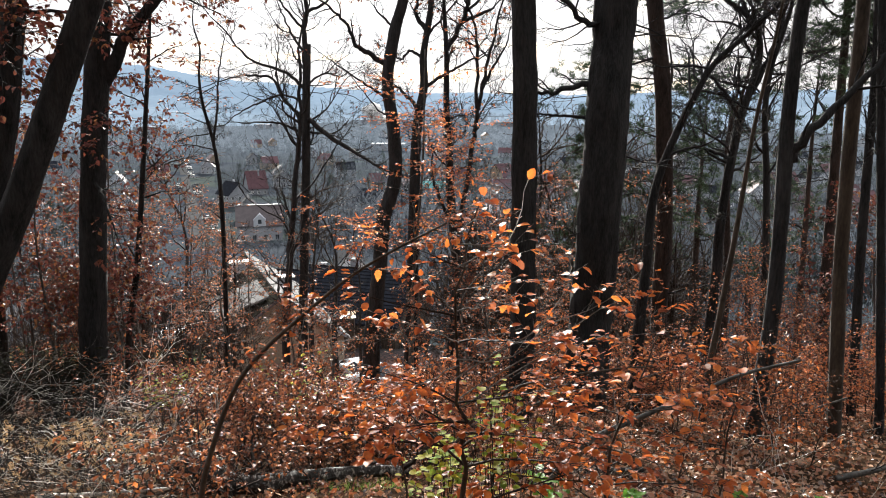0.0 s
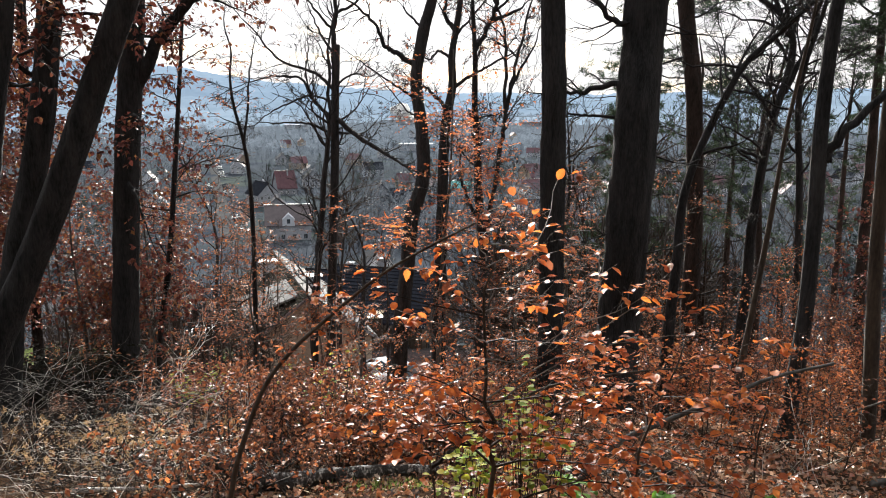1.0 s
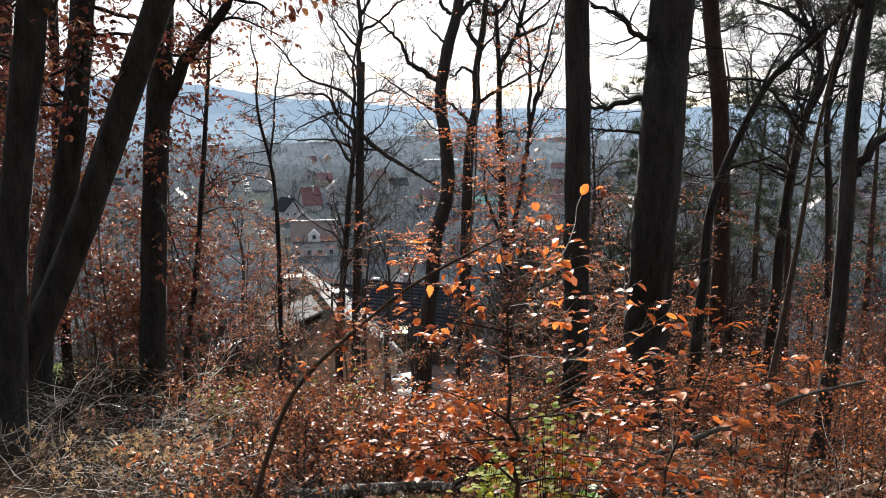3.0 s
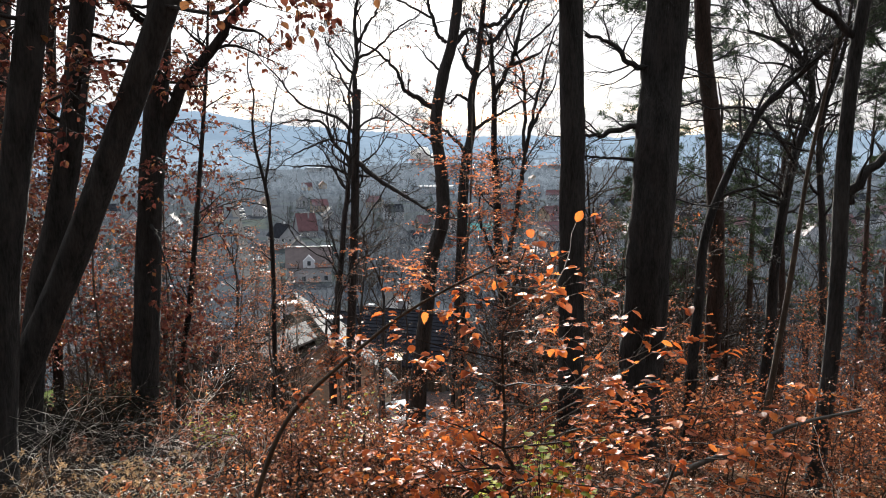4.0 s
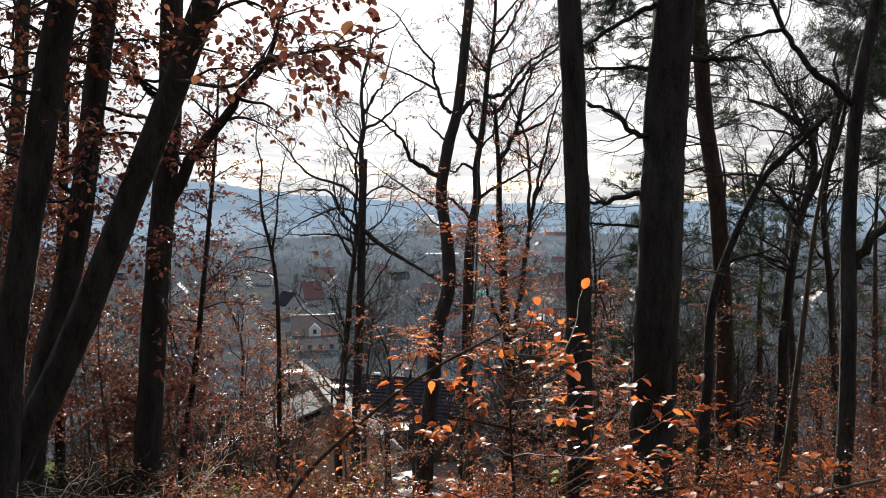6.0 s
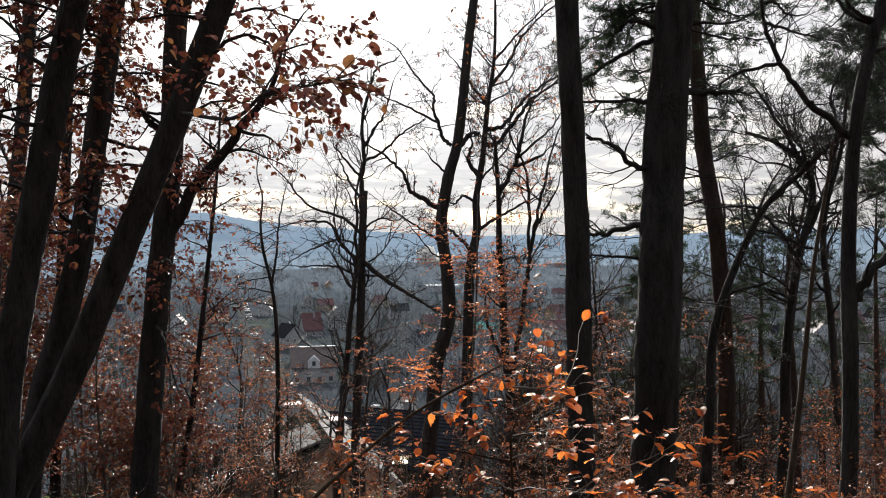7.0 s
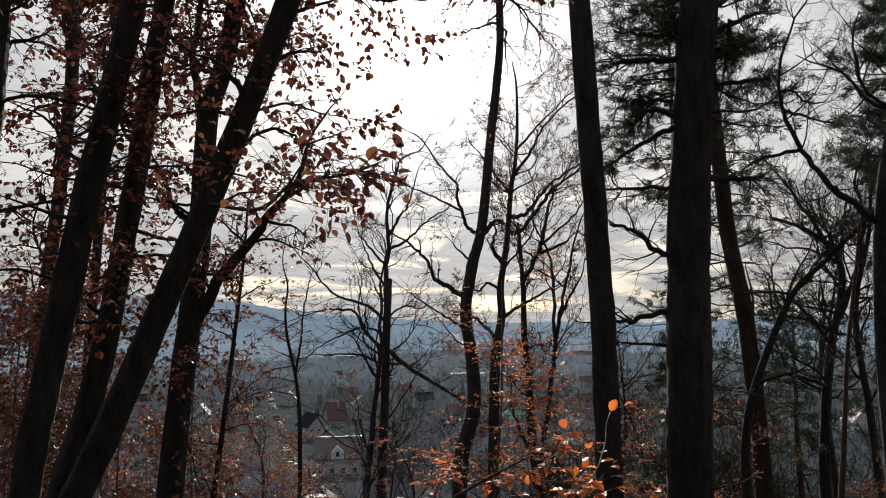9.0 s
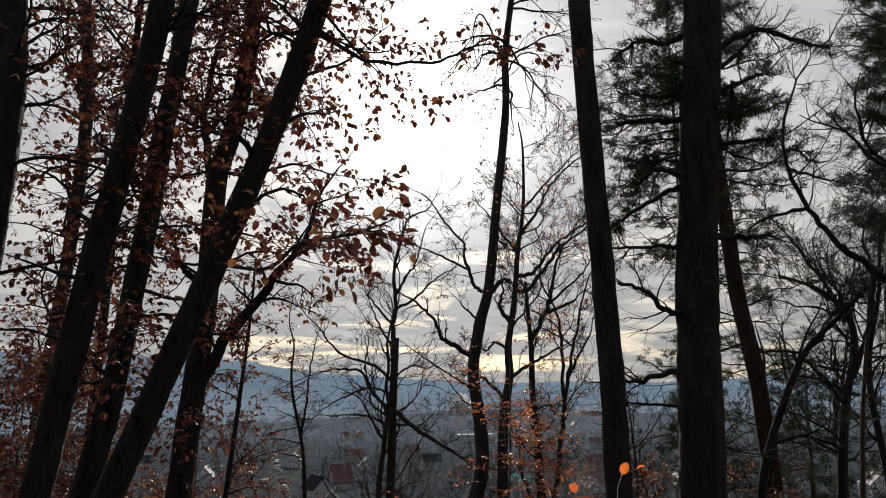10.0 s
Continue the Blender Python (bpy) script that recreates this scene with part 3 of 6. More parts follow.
def tree(name, label, y, line, width, kind, seed, bark="bark_dark", limbs=(), crown=None, top=None, depth_lean=0.0, category="tree", sprouts=0):
    """A tree whose trunk runs through the places (x, z) in a plane y metres ahead; width: girth below and above; limbs: lists of (x, z) with a
    thickness; crown: (lowest, highest, count, length) of the side branches."""
    r = random.Random(seed)
    x0, z0 = line[0]
    zg = ground_z(x0, y) - 0.12
    x1, z1 = line[1]
    pts = [(x0 + (x0 - x1) / max(z1 - z0, 0.2) * (z0 - zg) * 0.6, y, zg)] if z0 - zg > 0.15 else []
    pts += [(x, y + depth_lean * max(0, z - zg), z) for x, z in line]
    if top:
        (xa, za), (xb, zb) = line[-2], line[-1]
        for h in np.linspace(zb, top, 4)[1:]:
            pts.append((xb + (xb - xa) / (zb - za) * (h - zb) * 0.7 + r.uniform(-0.1, 0.1), y + depth_lean * (h - zg) + r.uniform(-0.1, 0.1), float(h)))
    at = Vector(pts[0])
    root = thing(name, label, category, at)
    shift = [Vector(q) - at for q in pts]
    me, centre = trunk_mesh(r, shift, width[0] / 2, width[1] / 2)
    attach("trunk", me, bark, root)
    tubes, leaves = Tubes(), Leaves()
    height = shift[-1].z
    for spec in limbs:
        girth, places = spec[0], spec[1]
        dy = spec[2] if len(spec) > 2 else 0.0
        lp = [Vector((x, y + dy * i / (len(places) - 1), z)) - at for i, (x, z) in enumerate(places)]
        n = max(9, 5 * len(lp))
        lim = smooth_line(lp, n)
        for i in range(1, n - 1):
            # the kinks that old wood has
            lim[i] = lim[i] + unit(r) * min(girth * 0.25, 0.025)
        lt = Tubes()
        lt.add(lim, [girth / 2 * (1 - 0.62 * i / (n - 1)) * (1 + 0.12 * noise.noise((i * 0.9, seed, girth))) for i in range(n)], 9)
        attach("limb", lt.mesh("limb"), bark, root)
        length = sum((b - a).length for a, b in zip(lim, lim[1:]))
        for k in range(int(2 + length * (2.0 if not kind.leaf or kind.leaf < 1 else 3.0))):
            i = r.randrange(n // 4, n - 1)
            d = (lim[i + 1] - lim[i]).normalized()
            grow(r, tubes, leaves, lim[i], side_way(r, d, kind.angle, kind.flat), r.uniform(0.35, 0.8) * max(0.8, length * 0.5), max(girth * 0.14, 0.006), 1, kind, y * 0.0002)
        d = (lim[-1] - lim[-2]).normalized()
        grow(r, tubes, leaves, lim[-1], d, max(0.7, length * 0.5), girth * 0.19, 0, kind, y * 0.0002)
    if crown:
        low, high, count, length = crown
        hs = [(c, i) for i, c in enumerate(centre) if low <= c.z + at.z <= high]
        for k in range(count):
            c, i = hs[r.randrange(len(hs))]
            f = i / len(centre)
            rad = (width[0] + (width[1] - width[0]) * f) / 2
            a = r.uniform(0, 2 * math.pi)
            e = radians(r.uniform(10, 60)) if kind.rise >= 0 else radians(r.uniform(-15, 25))
            d = Vector((math.cos(a) * math.cos(e), math.sin(a) * math.cos(e), math.sin(e)))
            grow(r, tubes, leaves, c + d * rad * 0.5, d, length * r.uniform(0.5, 1.15), min(rad * 0.45, length * 0.018), 0, kind, y * 0.0002)
    for k in range(sprouts):
        # short dead twigs along the bole
        i = r.randrange(4, int(len(centre) * 0.7))
        a = r.uniform(0, 2 * math.pi)
        d = Vector((math.cos(a), math.sin(a), r.uniform(-0.3, 0.5))).normalized()
        grow(r, tubes, leaves, centre[i] + d * width[1] * 0.45, d, r.uniform(0.12, 0.45), 0.005, 1, BARE, 0.002)
    if not tubes.empty():
        attach("branchwork", tubes.mesh("branchwork"), bark if bark != "bark_brown" else "twig", root, "", "stuff")
    if leaves.rows:
        attach("foliage", leaves.mesh("foliage", simple=y > 9), kind.leaf_mat, root, "", "stuff")
    return root


BARE = Kind(kids=(7, 6, 4), ratio=0.52, angle=48, wiggle=0.40, rise=0.06, depth=3)
BARE_FINE = Kind(kids=(6, 5, 4), ratio=0.54, angle=46, wiggle=0.42, rise=0.07, depth=4)
BARE_TIPS = Kind(kids=(7, 5, 4), ratio=0.56, angle=44, wiggle=0.38, rise=0.09, leaf=0.30, size=0.085, leaf_mat="russet_leaf", depth=4)
OAK = Kind(kids=(6, 5, 3), ratio=0.55, angle=56, wiggle=0.30, rise=-0.02, leaf=4.6, size=0.074, leaf_mat="oak_leaf", droop=0.45, flat=0.7, depth=3, bunch=3.0)
OAK_THIN = Kind(kids=(5, 4, 3), ratio=0.55, angle=54, wiggle=0.30, rise=0.0, leaf=3.2, size=0.076, leaf_mat="oak_leaf", droop=0.45, flat=0.6, depth=3, bunch=3.0)
BEECH = Kind(kids=(7, 5, 4), ratio=0.5, angle=52, wiggle=0.2, rise=0.02, leaf=7.5, size=0.052, leaf_mat="beech_leaf", droop=0.2, flat=0.93, depth=3, bunch=1.5)
HANG = Kind(kids=(6, 5, 4), ratio=0.6, angle=40, wiggle=0.34, rise=-0.10, leaf=0.9, size=0.06, leaf_mat="oak_leaf", droop=0.8, depth=3)
OAK_DENSE = Kind(kids=(6, 5, 4), ratio=0.55, angle=50, wiggle=0.34, rise=0.0, leaf=4.2, size=0.074, leaf_mat="oak_leaf", droop=0.6, flat=0.4, depth=3, bunch=2.5)
SPRAY = Kind(kids=(5, 4, 3), ratio=0.5, angle=52, wiggle=0.22, rise=-0.01, leaf=4.0, size=0.052, leaf_mat="russet_leaf", droop=0.15, flat=0.92, depth=3, bunch=0.8)
RUSSET = Kind(kids=(7, 4, 3), ratio=0.5, angle=52, wiggle=0.2, rise=0.02, leaf=7.0, size=0.040, leaf_mat="russet_leaf", droop=0.3, flat=0.8, depth=3)
LAYERED = Kind(kids=(6, 4, 3), ratio=0.5, angle=50, wiggle=0.2, rise=0.0, leaf=6.0, size=0.052, leaf_mat="russet_leaf", droop=0.25, flat=0.93, depth=3)

# trees on the left of the slope
tree("oak_tree", "dark leaning oak trunk with brown hanging leaves", 7.0, [(-4.52, 0.4), (-4.34, 1.46), (-4.06, 2.94), (-3.8, 4.14), (-3.53, 5.56)], (0.28, 0.20), OAK_THIN, 11, top=12, crown=(2.2, 7.5, 22, 1.3))
tree("oak_tree", "dark oak trunk bending upward with russet leaf sprays", 9.0, [(-5.41, -0.21), (-5.14, 0.72), (-4.87, 1.85), (-4.6, 3.6), (-4.45, 4.75), (-4.22, 6.35)], (0.31, 0.20), OAK, 12, top=12, crown=(1.4, 7.5, 34, 1.4), limbs=[(0.06, [(-4.8, 2.2), (-4.4, 2.5), (-4.0, 2.4)], -1.2), (0.06, [(-4.85, 1.9), (-5.4, 2.4), (-6.0, 2.5)], -0.8)])
tree("oak_tree", "dark trunk leaning steeply over the slope", 7.5, [(-5.14, -1.4), (-4.73, -0.6), (-4.22, 0.4), (-3.62, 1.72), (-2.94, 3.32), (-2.43, 4.6), (-2.03, 5.78)], (0.32, 0.19), OAK_DENSE, 13, top=9.5, crown=(3.6, 7.5, 20, 1.3),
     limbs=[(0.05, [(-2.95, 3.3), (-2.6, 3.6), (-2.25, 3.65), (-1.95, 3.45)], -0.4), (0.035, [(-2.7, 3.9), (-2.3, 4.03), (-1.95, 3.95)], 0.3), (0.03, [(-3.1, 2.9), (-2.6, 3.05), (-2.1, 2.95)], -0.5), (0.06, [(-2.15, 5.37), (-1.98, 5.38), (-1.59, 5.13), (-0.89, 5.07), (-0.4, 5.25)], 0.2), (0.035, [(-2.0, 5.63), (-1.68, 5.21), (-1.34, 4.78)], -0.2), (0.05, [(-2.14, 5.4), (-2.56, 5.48), (-2.77, 5.41), (-2.86, 5.26)], 0.3)])
tree("oak_tree", "upright dark oak with a heavy side branch", 10.5, [(-4.88, -2.17), (-4.77, -0.71), (-4.67, 0.6), (-4.59, 1.3), (-4.41, 3.09), (-4.34, 4.7), (-4.1, 5.55), (-3.95, 6.4), (-3.86, 7.4)], (0.38, 0.2), OAK, 14, top=12, crown=(1.5, 8.5, 32, 1.3),
     limbs=[(0.20, [(-4.55, 1.7), (-4.11, 2.49), (-3.49, 3.26), (-3.02, 3.84)]), (0.12, [(-4.45, 3.2), (-4.67, 3.39), (-4.82, 3.58), (-4.93, 3.95)]), (0.13, [(-4.38, 4.6), (-4.55, 5.61), (-4.52, 6.05), (-4.27, 7.19), (-4.0, 7.63)]), (0.06, [(-4.55, 1.5), (-4.3, 1.55), (-4.0, 1.4)], -0.9), (0.06, [(-4.65, 0.7), (-4.4, 0.55), (-4.1, 0.2)], -0.8)])
tree("oak_tree", "slender dark tree with a few yellowed leaves", 13.0, [(-8.6, -1.0), (-8.29, 2.07), (-8.02, 4.5), (-7.89, 7.02), (-8.05, 8.71)], (0.26, 0.16), OAK_THIN, 15, top=12, crown=(0.0, 9.5, 40, 1.9))
tree("oak_tree", "thin dark stem beside the oaks", 12.0, [(-6.9, 0.0), (-6.75, 3.0), (-6.6, 6.0)], (0.16, 0.1), OAK_THIN, 17, top=10, crown=(0.5, 9.0, 36, 1.6))
tree("oak_tree", "dark upright trunk at the wood's edge", 7.0, [(-5.35, 0.5), (-5.15, 3.2), (-5.07, 4.8), (-5.13, 5.74)], (0.30, 0.24), OAK_THIN, 16, top=11, crown=(2.4, 7.5, 16, 1.3))
tree("young_oak", "slim young oak holding yellow and brown leaves", 12.0, [(-5.0, -2.23), (-4.72, -0.6), (-4.51, 1.14), (-4.32, 2.87), (-4.25, 3.9)], (0.13, 0.03), OAK_THIN, 18, crown=(-1.4, 4, 20, 0.8))
tree("young_tree", "slim bare tree forking into two stems", 14.0, [(-4.02, -3.78), (-3.97, -2.02), (-3.95, -0.64), (-3.97, 0.4), (-4.05, 1.05), (-4.2, 1.71), (-4.24, 2.2), (-4.2, 2.64), (-4.3, 3.1), (-4.22, 3.6)], (0.11, 0.012), SPRAY, 19, limbs=[(0.05, [(-4.04, 1.03), (-3.95, 1.66), (-3.9, 2.2), (-3.79, 2.73)])], crown=(-2.7, 2.6, 20, 0.8))
for k, (x, y, hi, kd) in enumerate([(-8.1, 12.0, 2.4, OAK), (-7.3, 11.2, 2.0, OAK), (-5.7, 11.0, 1.3, OAK), (-6.5, 10.2, 1.7, OAK_DENSE), (-7.6, 10.0, 2.2, OAK_DENSE), (-8.6, 13.5, 2.6, OAK_DENSE), (-3.6, 12.6, -0.6, RUSSET), (-7.2, 13.0, 1.6, OAK), (-6.4, 16.0, 0.0, LAYERED), (-6.0, 14.0, -0.2, LAYERED), (-4.7, 14.5, -0.5, LAYERED), (-8.0, 17.0, -0.2, LAYERED), (-5.6, 18.5, -1.0, RUSSET), (-4.9, 11.5, -0.4, OAK), (-6.9, 18.0, -0.6, LAYERED), (-7.7, 15.0, -0.2, LAYERED), (-5.2, 17.0, -0.9, LAYERED), (-4.5, 18.0, -1.3, LAYERED), (-3.3, 16.5, -1.4, LAYERED), (-2.3, 15.5, -1.9, LAYERED), (-6.3, 11.6, 3.0, OAK), (-5.3, 12.6, 2.5, OAK), (-6.9, 10.4, 2.7, OAK), (-7.6, 11.6, 1.2, OAK)]):
    zb = ground_z(x, y)
    tree("young_oak" if kd in (OAK, OAK_DENSE) else "young_beech", "young oak bushy with withered brown leaves" if kd in (OAK, OAK_DENSE) else "young beech in layered russet leaf", y, [(x, zb + 0.3), (x + 0.05, zb + 1.1), (x - 0.06, (zb + hi) / 2 + 0.5), (x + 0.04, hi)], (0.06, 0.015), kd, 120 + k, "bark_grey", crown=(zb + (1.3 if x < -4.4 else 0.5), hi, (18 if kd is LAYERED else 22) if x < -4.4 else 10, 1.0))
# the middle
snapped_left = [(0.25, [(-4.4, -6.6), (-4.27, -3.82), (-4.11, -2.07), (-3.82, 0.39), (-3.66, 1.6)], -0.3), (0.10, [(-3.56, 2.63), (-3.88, 3.01)]), (0.08, [(-3.61, 3.65), (-4.01, 4.16), (-4.24, 4.43)], -0.4), (0.08, [(-3.62, 3.09), (-4.01, 3.7), (-4.29, 4.27)], 0.4),
                (0.10, [(-3.65, 1.38), (-4.18, 1.87), (-4.49, 2.41), (-5.18, 2.5), (-5.68, 2.43)], 0.4), (0.10, [(-3.64, 2.17), (-4.1, 2.56), (-5.02, 2.95), (-5.61, 3.68)], -0.4), (0.07, [(-3.64, 1.82), (-4.26, 1.98), (-5.11, 1.69), (-5.62, 1.4)], 0.3),
                (0.08, [(-3.74, 1.04), (-4.34, 1.27), (-5.11, 1.27)], -0.5), (0.06, [(-3.8, 0.61), (-4.26, 1.19), (-4.44, 1.53)], 0.5)]
snapped_right = [(0.15, [(-3.56, 2.7), (-3.6, 3.5), (-3.5, 4.15), (-3.57, 5.07), (-3.34, 6.06), (-3.18, 6.52)]), (0.08, [(-3.53, 4.38), (-3.19, 5.02), (-2.97, 5.29), (-2.69, 6.23)]), (0.085, [(-3.5, 4.08), (-3.01, 4.37), (-2.52, 4.85), (-1.96, 5.22)], 0.5),
                 (0.15, [(-3.57, 1.38), (-2.51, 0.65), (-1.6, 0.19)], -1.0), (0.06, [(-3.49, 2.31), (-3.1, 2.55), (-2.72, 2.48), (-2.47, 2.63)], 0.5), (0.06, [(-3.53, 1.03), (-2.88, 1.0), (-2.55, 1.33)], 0.5)]
tree("bare_tree", "bare dark tree with a snapped-off top", 21.0, [(-3.93, -6.36), (-3.83, -3.81), (-3.73, -1.75), (-3.63, 0.24), (-3.59, 1.74), (-3.51, 3.29)], (0.26, 0.19), BARE_FINE, 21, limbs=snapped_left + snapped_right)
crooked_low = [(0.13, [(-1.15, 2.52), (-1.69, 2.86), (-1.9, 2.99), (-2.07, 3.4), (-2.46, 3.81)]), (0.06, [(-1.03, 3.3), (-1.37, 3.66), (-1.49, 3.82)], 0.3), (0.14, [(-0.86, 3.86), (-0.55, 4.23), (-0.35, 4.3)], 0.3), (0.06, [(-1.21, 1.84), (-1.82, 2.25), (-2.42, 2.67)], -0.5), (0.05, [(-1.18, 1.49), (-1.45, 1.62), (-2.07, 2.36)], 0.5)]
crooked_high = [(0.09, [(-0.96, 3.98), (-1.16, 4.2), (-1.35, 4.84), (-1.38, 5.16), (-1.79, 5.68), (-2.13, 6.22)], 0.4), (0.06, [(-1.24, 4.5), (-2.09, 4.99), (-2.52, 5.21)], 0.6), (0.05, [(-0.32, 8.87), (-0.15, 9.28), (0.12, 9.48), (0.45, 9.36), (0.63, 8.95)], -0.6), (0.05, [(-0.31, 9.29), (-0.59, 10.17), (-0.85, 10.48), (-1.0, 9.91), (-0.91, 9.05)], -0.8)]
tree("bare_tree", "crooked dark tree leaning to the light", 17.5, [(-1.61, -3.43), (-1.43, -1.84), (-1.33, -0.81), (-1.07, 0.1), (-1.08, 1.1), (-1.2, 2.2), (-1.04, 3.25), (-0.82, 4.07), (-0.61, 5.78), (-0.32, 8.17), (-0.28, 9.6), (-0.09, 11.01)], (0.38, 0.08), HANG, 22, top=13, crown=(8.6, 12, 16, 1.9), limbs=crooked_low + crooked_high)
beech_low = [(0.13, [(-0.23, 4.24), (0.1, 4.33), (0.66, 5.02), (0.94, 5.37), (1.71, 5.91)]), (0.12, [(-0.17, 4.63), (0.24, 4.79), (0.81, 5.51), (1.61, 6.08)], 0.8), (0.13, [(-0.4, 3.5), (-0.65, 3.92), (-0.56, 4.37)], 0.3), (0.10, [(-0.46, 2.14), (0.14, 2.51), (0.87, 2.88)]), (0.08, [(-0.47, 2.8), (-0.8, 3.01), (-1.04, 2.81), (-1.25, 3.02)], 0.5)]
beech_high = [(0.09, [(-0.06, 5.7), (0.33, 6.23), (0.76, 6.99), (1.63, 7.77)]), (0.07, [(0.04, 6.37), (0.62, 7.07), (1.41, 7.92)], 0.6), (0.09, [(-0.16, 5.19), (-0.55, 5.75), (-0.91, 6.29)]), (0.10, [(-0.59, 1.61), (-1.05, 2.11), (-1.26, 2.18)], 0.4), (0.06, [(-0.45, 3.29), (0.3, 4.12), (0.38, 4.61)], -0.5)]
tree("beech_tree", "bare spreading beech with a few orange leaves", 19.5, [(-0.8, -3.5), (-0.74, -1.54), (-0.68, 0.44), (-0.6, 1.4), (-0.46, 2.2), (-0.47, 2.9), (-0.29, 4.0), (-0.16, 5.25), (0.01, 6.38), (0.05, 7.9), (-0.04, 8.65)], (0.34, 0.03), BARE_TIPS, 23, crown=(4.6, 8.6, 12, 1.5), limbs=beech_low + beech_high)
tree("beech_tree", "slim beech with thin orange foliage", 16.0, [(0.22, -2.93), (0.28, -1.58), (0.16, -0.22), (0.13, 0.81), (0.07, 1.7), (0.07, 2.63), (0.02, 3.55), (0.0, 3.96)], (0.24, 0.05), BARE_TIPS, 24, crown=(0.2, 4, 14, 1.1),
     limbs=[(0.11, [(0.29, -0.95), (0.6, 0.89), (0.67, 1.56), (0.66, 2.98), (0.5, 3.58)]), (0.085, [(0.7, 1.62), (0.94, 2.76), (1.24, 3.88)], 0.3), (0.07, [(0.78, 2.02), (1.32, 3.0)], 0.5), (0.10, [(0.08, 2.77), (0.42, 3.43), (0.6, 4.23), (0.78, 4.67)]), (0.08, [(0.38, 3.3), (0.87, 3.52), (1.05, 3.67)], 0.3), (0.06, [(0.42, 3.48), (1.11, 4.09), (1.42, 4.54)], 0.6), (0.09, [(0.3, -1.07), (-0.13, -0.02), (-0.23, 0.55)], 0.4)])
tree("young_beech", "young beech hung with bright orange leaves", 13.5, [(-0.55, -2.6), (-0.5, -1.0), (-0.35, 0.6), (-0.3, 2.6)], (0.08, 0.02), BEECH, 25, "bark_grey", crown=(-1.3, 2.3, 22, 1.7))
tree("tall_tree", "straight dark trunk flecked with small leaves", 10.5, [(1.09, -2.25), (1.09, -0.71), (1.08, 0.82), (1.06, 2.45), (0.97, 4.66), (0.9, 7.17)], (0.35, 0.27), BARE, 26, top=14, crown=(7.6, 13, 12, 2.0), sprouts=46)
# right-hand trees
tree("bare_tree", "slanting dark stem rising through the pines", 12.0, [(3.1, -1.6), (3.16, -0.77), (3.2, 0.15), (3.38, 0.9), (3.77, 1.82), (4.07, 2.32), (4.61, 2.81), (5.3, 3.5)], (0.19, 0.05), BARE_FINE, 31, crown=(0.8, 4, 14, 1.6))
tree("pale_stem", "thin pale leaning stem", 9.0, [(3.18, -1.4), (3.25, -0.85), (3.37, 0.08), (3.45, 0.82), (3.52, 1.45), (3.68, 2.38), (3.74, 2.82)], (0.085, 0.03), BARE, 32, "bark_brown", crown=(1.0, 3, 10, 0.9))
tree("forked_tree", "dark forked tree with a thick rising bough", 7.7, [(3.22, -1.53), (3.31, -0.5), (3.33, 0.4), (3.33, 0.93), (3.33, 1.6), (3.36, 2.27), (3.44, 2.96), (3.58, 3.61), (3.67, 3.93)], (0.165, 0.09), BARE_FINE, 33, top=8.5, crown=(3.4, 8, 14, 1.4),
     limbs=[(0.075, [(3.37, 2.65), (3.07, 2.92), (2.94, 3.03), (2.72, 3.39), (2.57, 3.77), (2.59, 4.29)]), (0.12, [(3.35, 1.07), (3.47, 1.3), (3.92, 1.78), (4.5, 2.4)]), (0.04, [(2.73, 3.38), (2.34, 3.32), (2.24, 3.22)], 0.4), (0.035, [(2.58, 3.76), (2.93, 3.53)], -0.3), (0.035, [(2.55, 3.94), (2.7, 3.99), (2.88, 3.89), (3.09, 3.92)], 0.3)])
tree("bare_tree", "brown sunlit trunk standing upright", 8.0, [(4.2, -1.78), (4.12, -0.16), (4.1, 1.01), (4.11, 2.66)], (0.15, 0.12), BARE, 34, "bark_brown", top=10, crown=(3.6, 9, 10, 1.8))
tree("bare_tree", "dark trunk at the edge of the clearing", 8.5, [(4.95, -1.6), (4.83, -0.27), (4.66, 1.57), (4.59, 2.39)], (0.10, 0.08), BARE, 35, top=9, crown=(3.0, 9, 10, 1.6))
tree("bare_tree", "thin dark stem among the pines", 11.0, [(6.0, -2.52), (5.94, -0.82), (5.91, 0.79), (5.9, 2.2)], (0.14, 0.1), BARE_FINE, 36, top=8, crown=(0.6, 8, 16, 1.5))
tree("bare_tree", "twiggy bare oak behind the pines", 15.0, [(5.2, -3.6), (5.29, -1.77), (5.36, -0.22), (5.57, 1.34), (5.84, 2.38), (5.81, 3.01), (5.56, 3.33), (5.16, 3.6), (4.65, 3.79)], (0.24, 0.05), BARE_FINE, 37, crown=(-0.5, 4.6, 22, 1.7), limbs=[(0.12, [(5.75, 1.9), (6.1, 2.7), (6.3, 3.6), (6.2, 4.4)]), (0.09, [(5.7, 3.1), (5.3, 4.1), (4.9, 4.9)], 0.6), (0.09, [(5.6, 1.4), (5.0, 2.1), (4.5, 2.3)], -0.6), (0.08, [(5.4, 0.7), (4.9, 0.9), (4.3, 0.7)], 0.4)])
tree("bare_tree", "slim dark stem with fine upward twigs", 13.5, [(5.7, -2.6), (5.63, -1.06), (5.55, 0.3), (5.44, 1.55), (5.49, 2.3), (5.74, 3.24), (5.85, 4.18)], (0.17, 0.05), BARE_FINE, 39, crown=(0.4, 4.2, 20, 1.4))


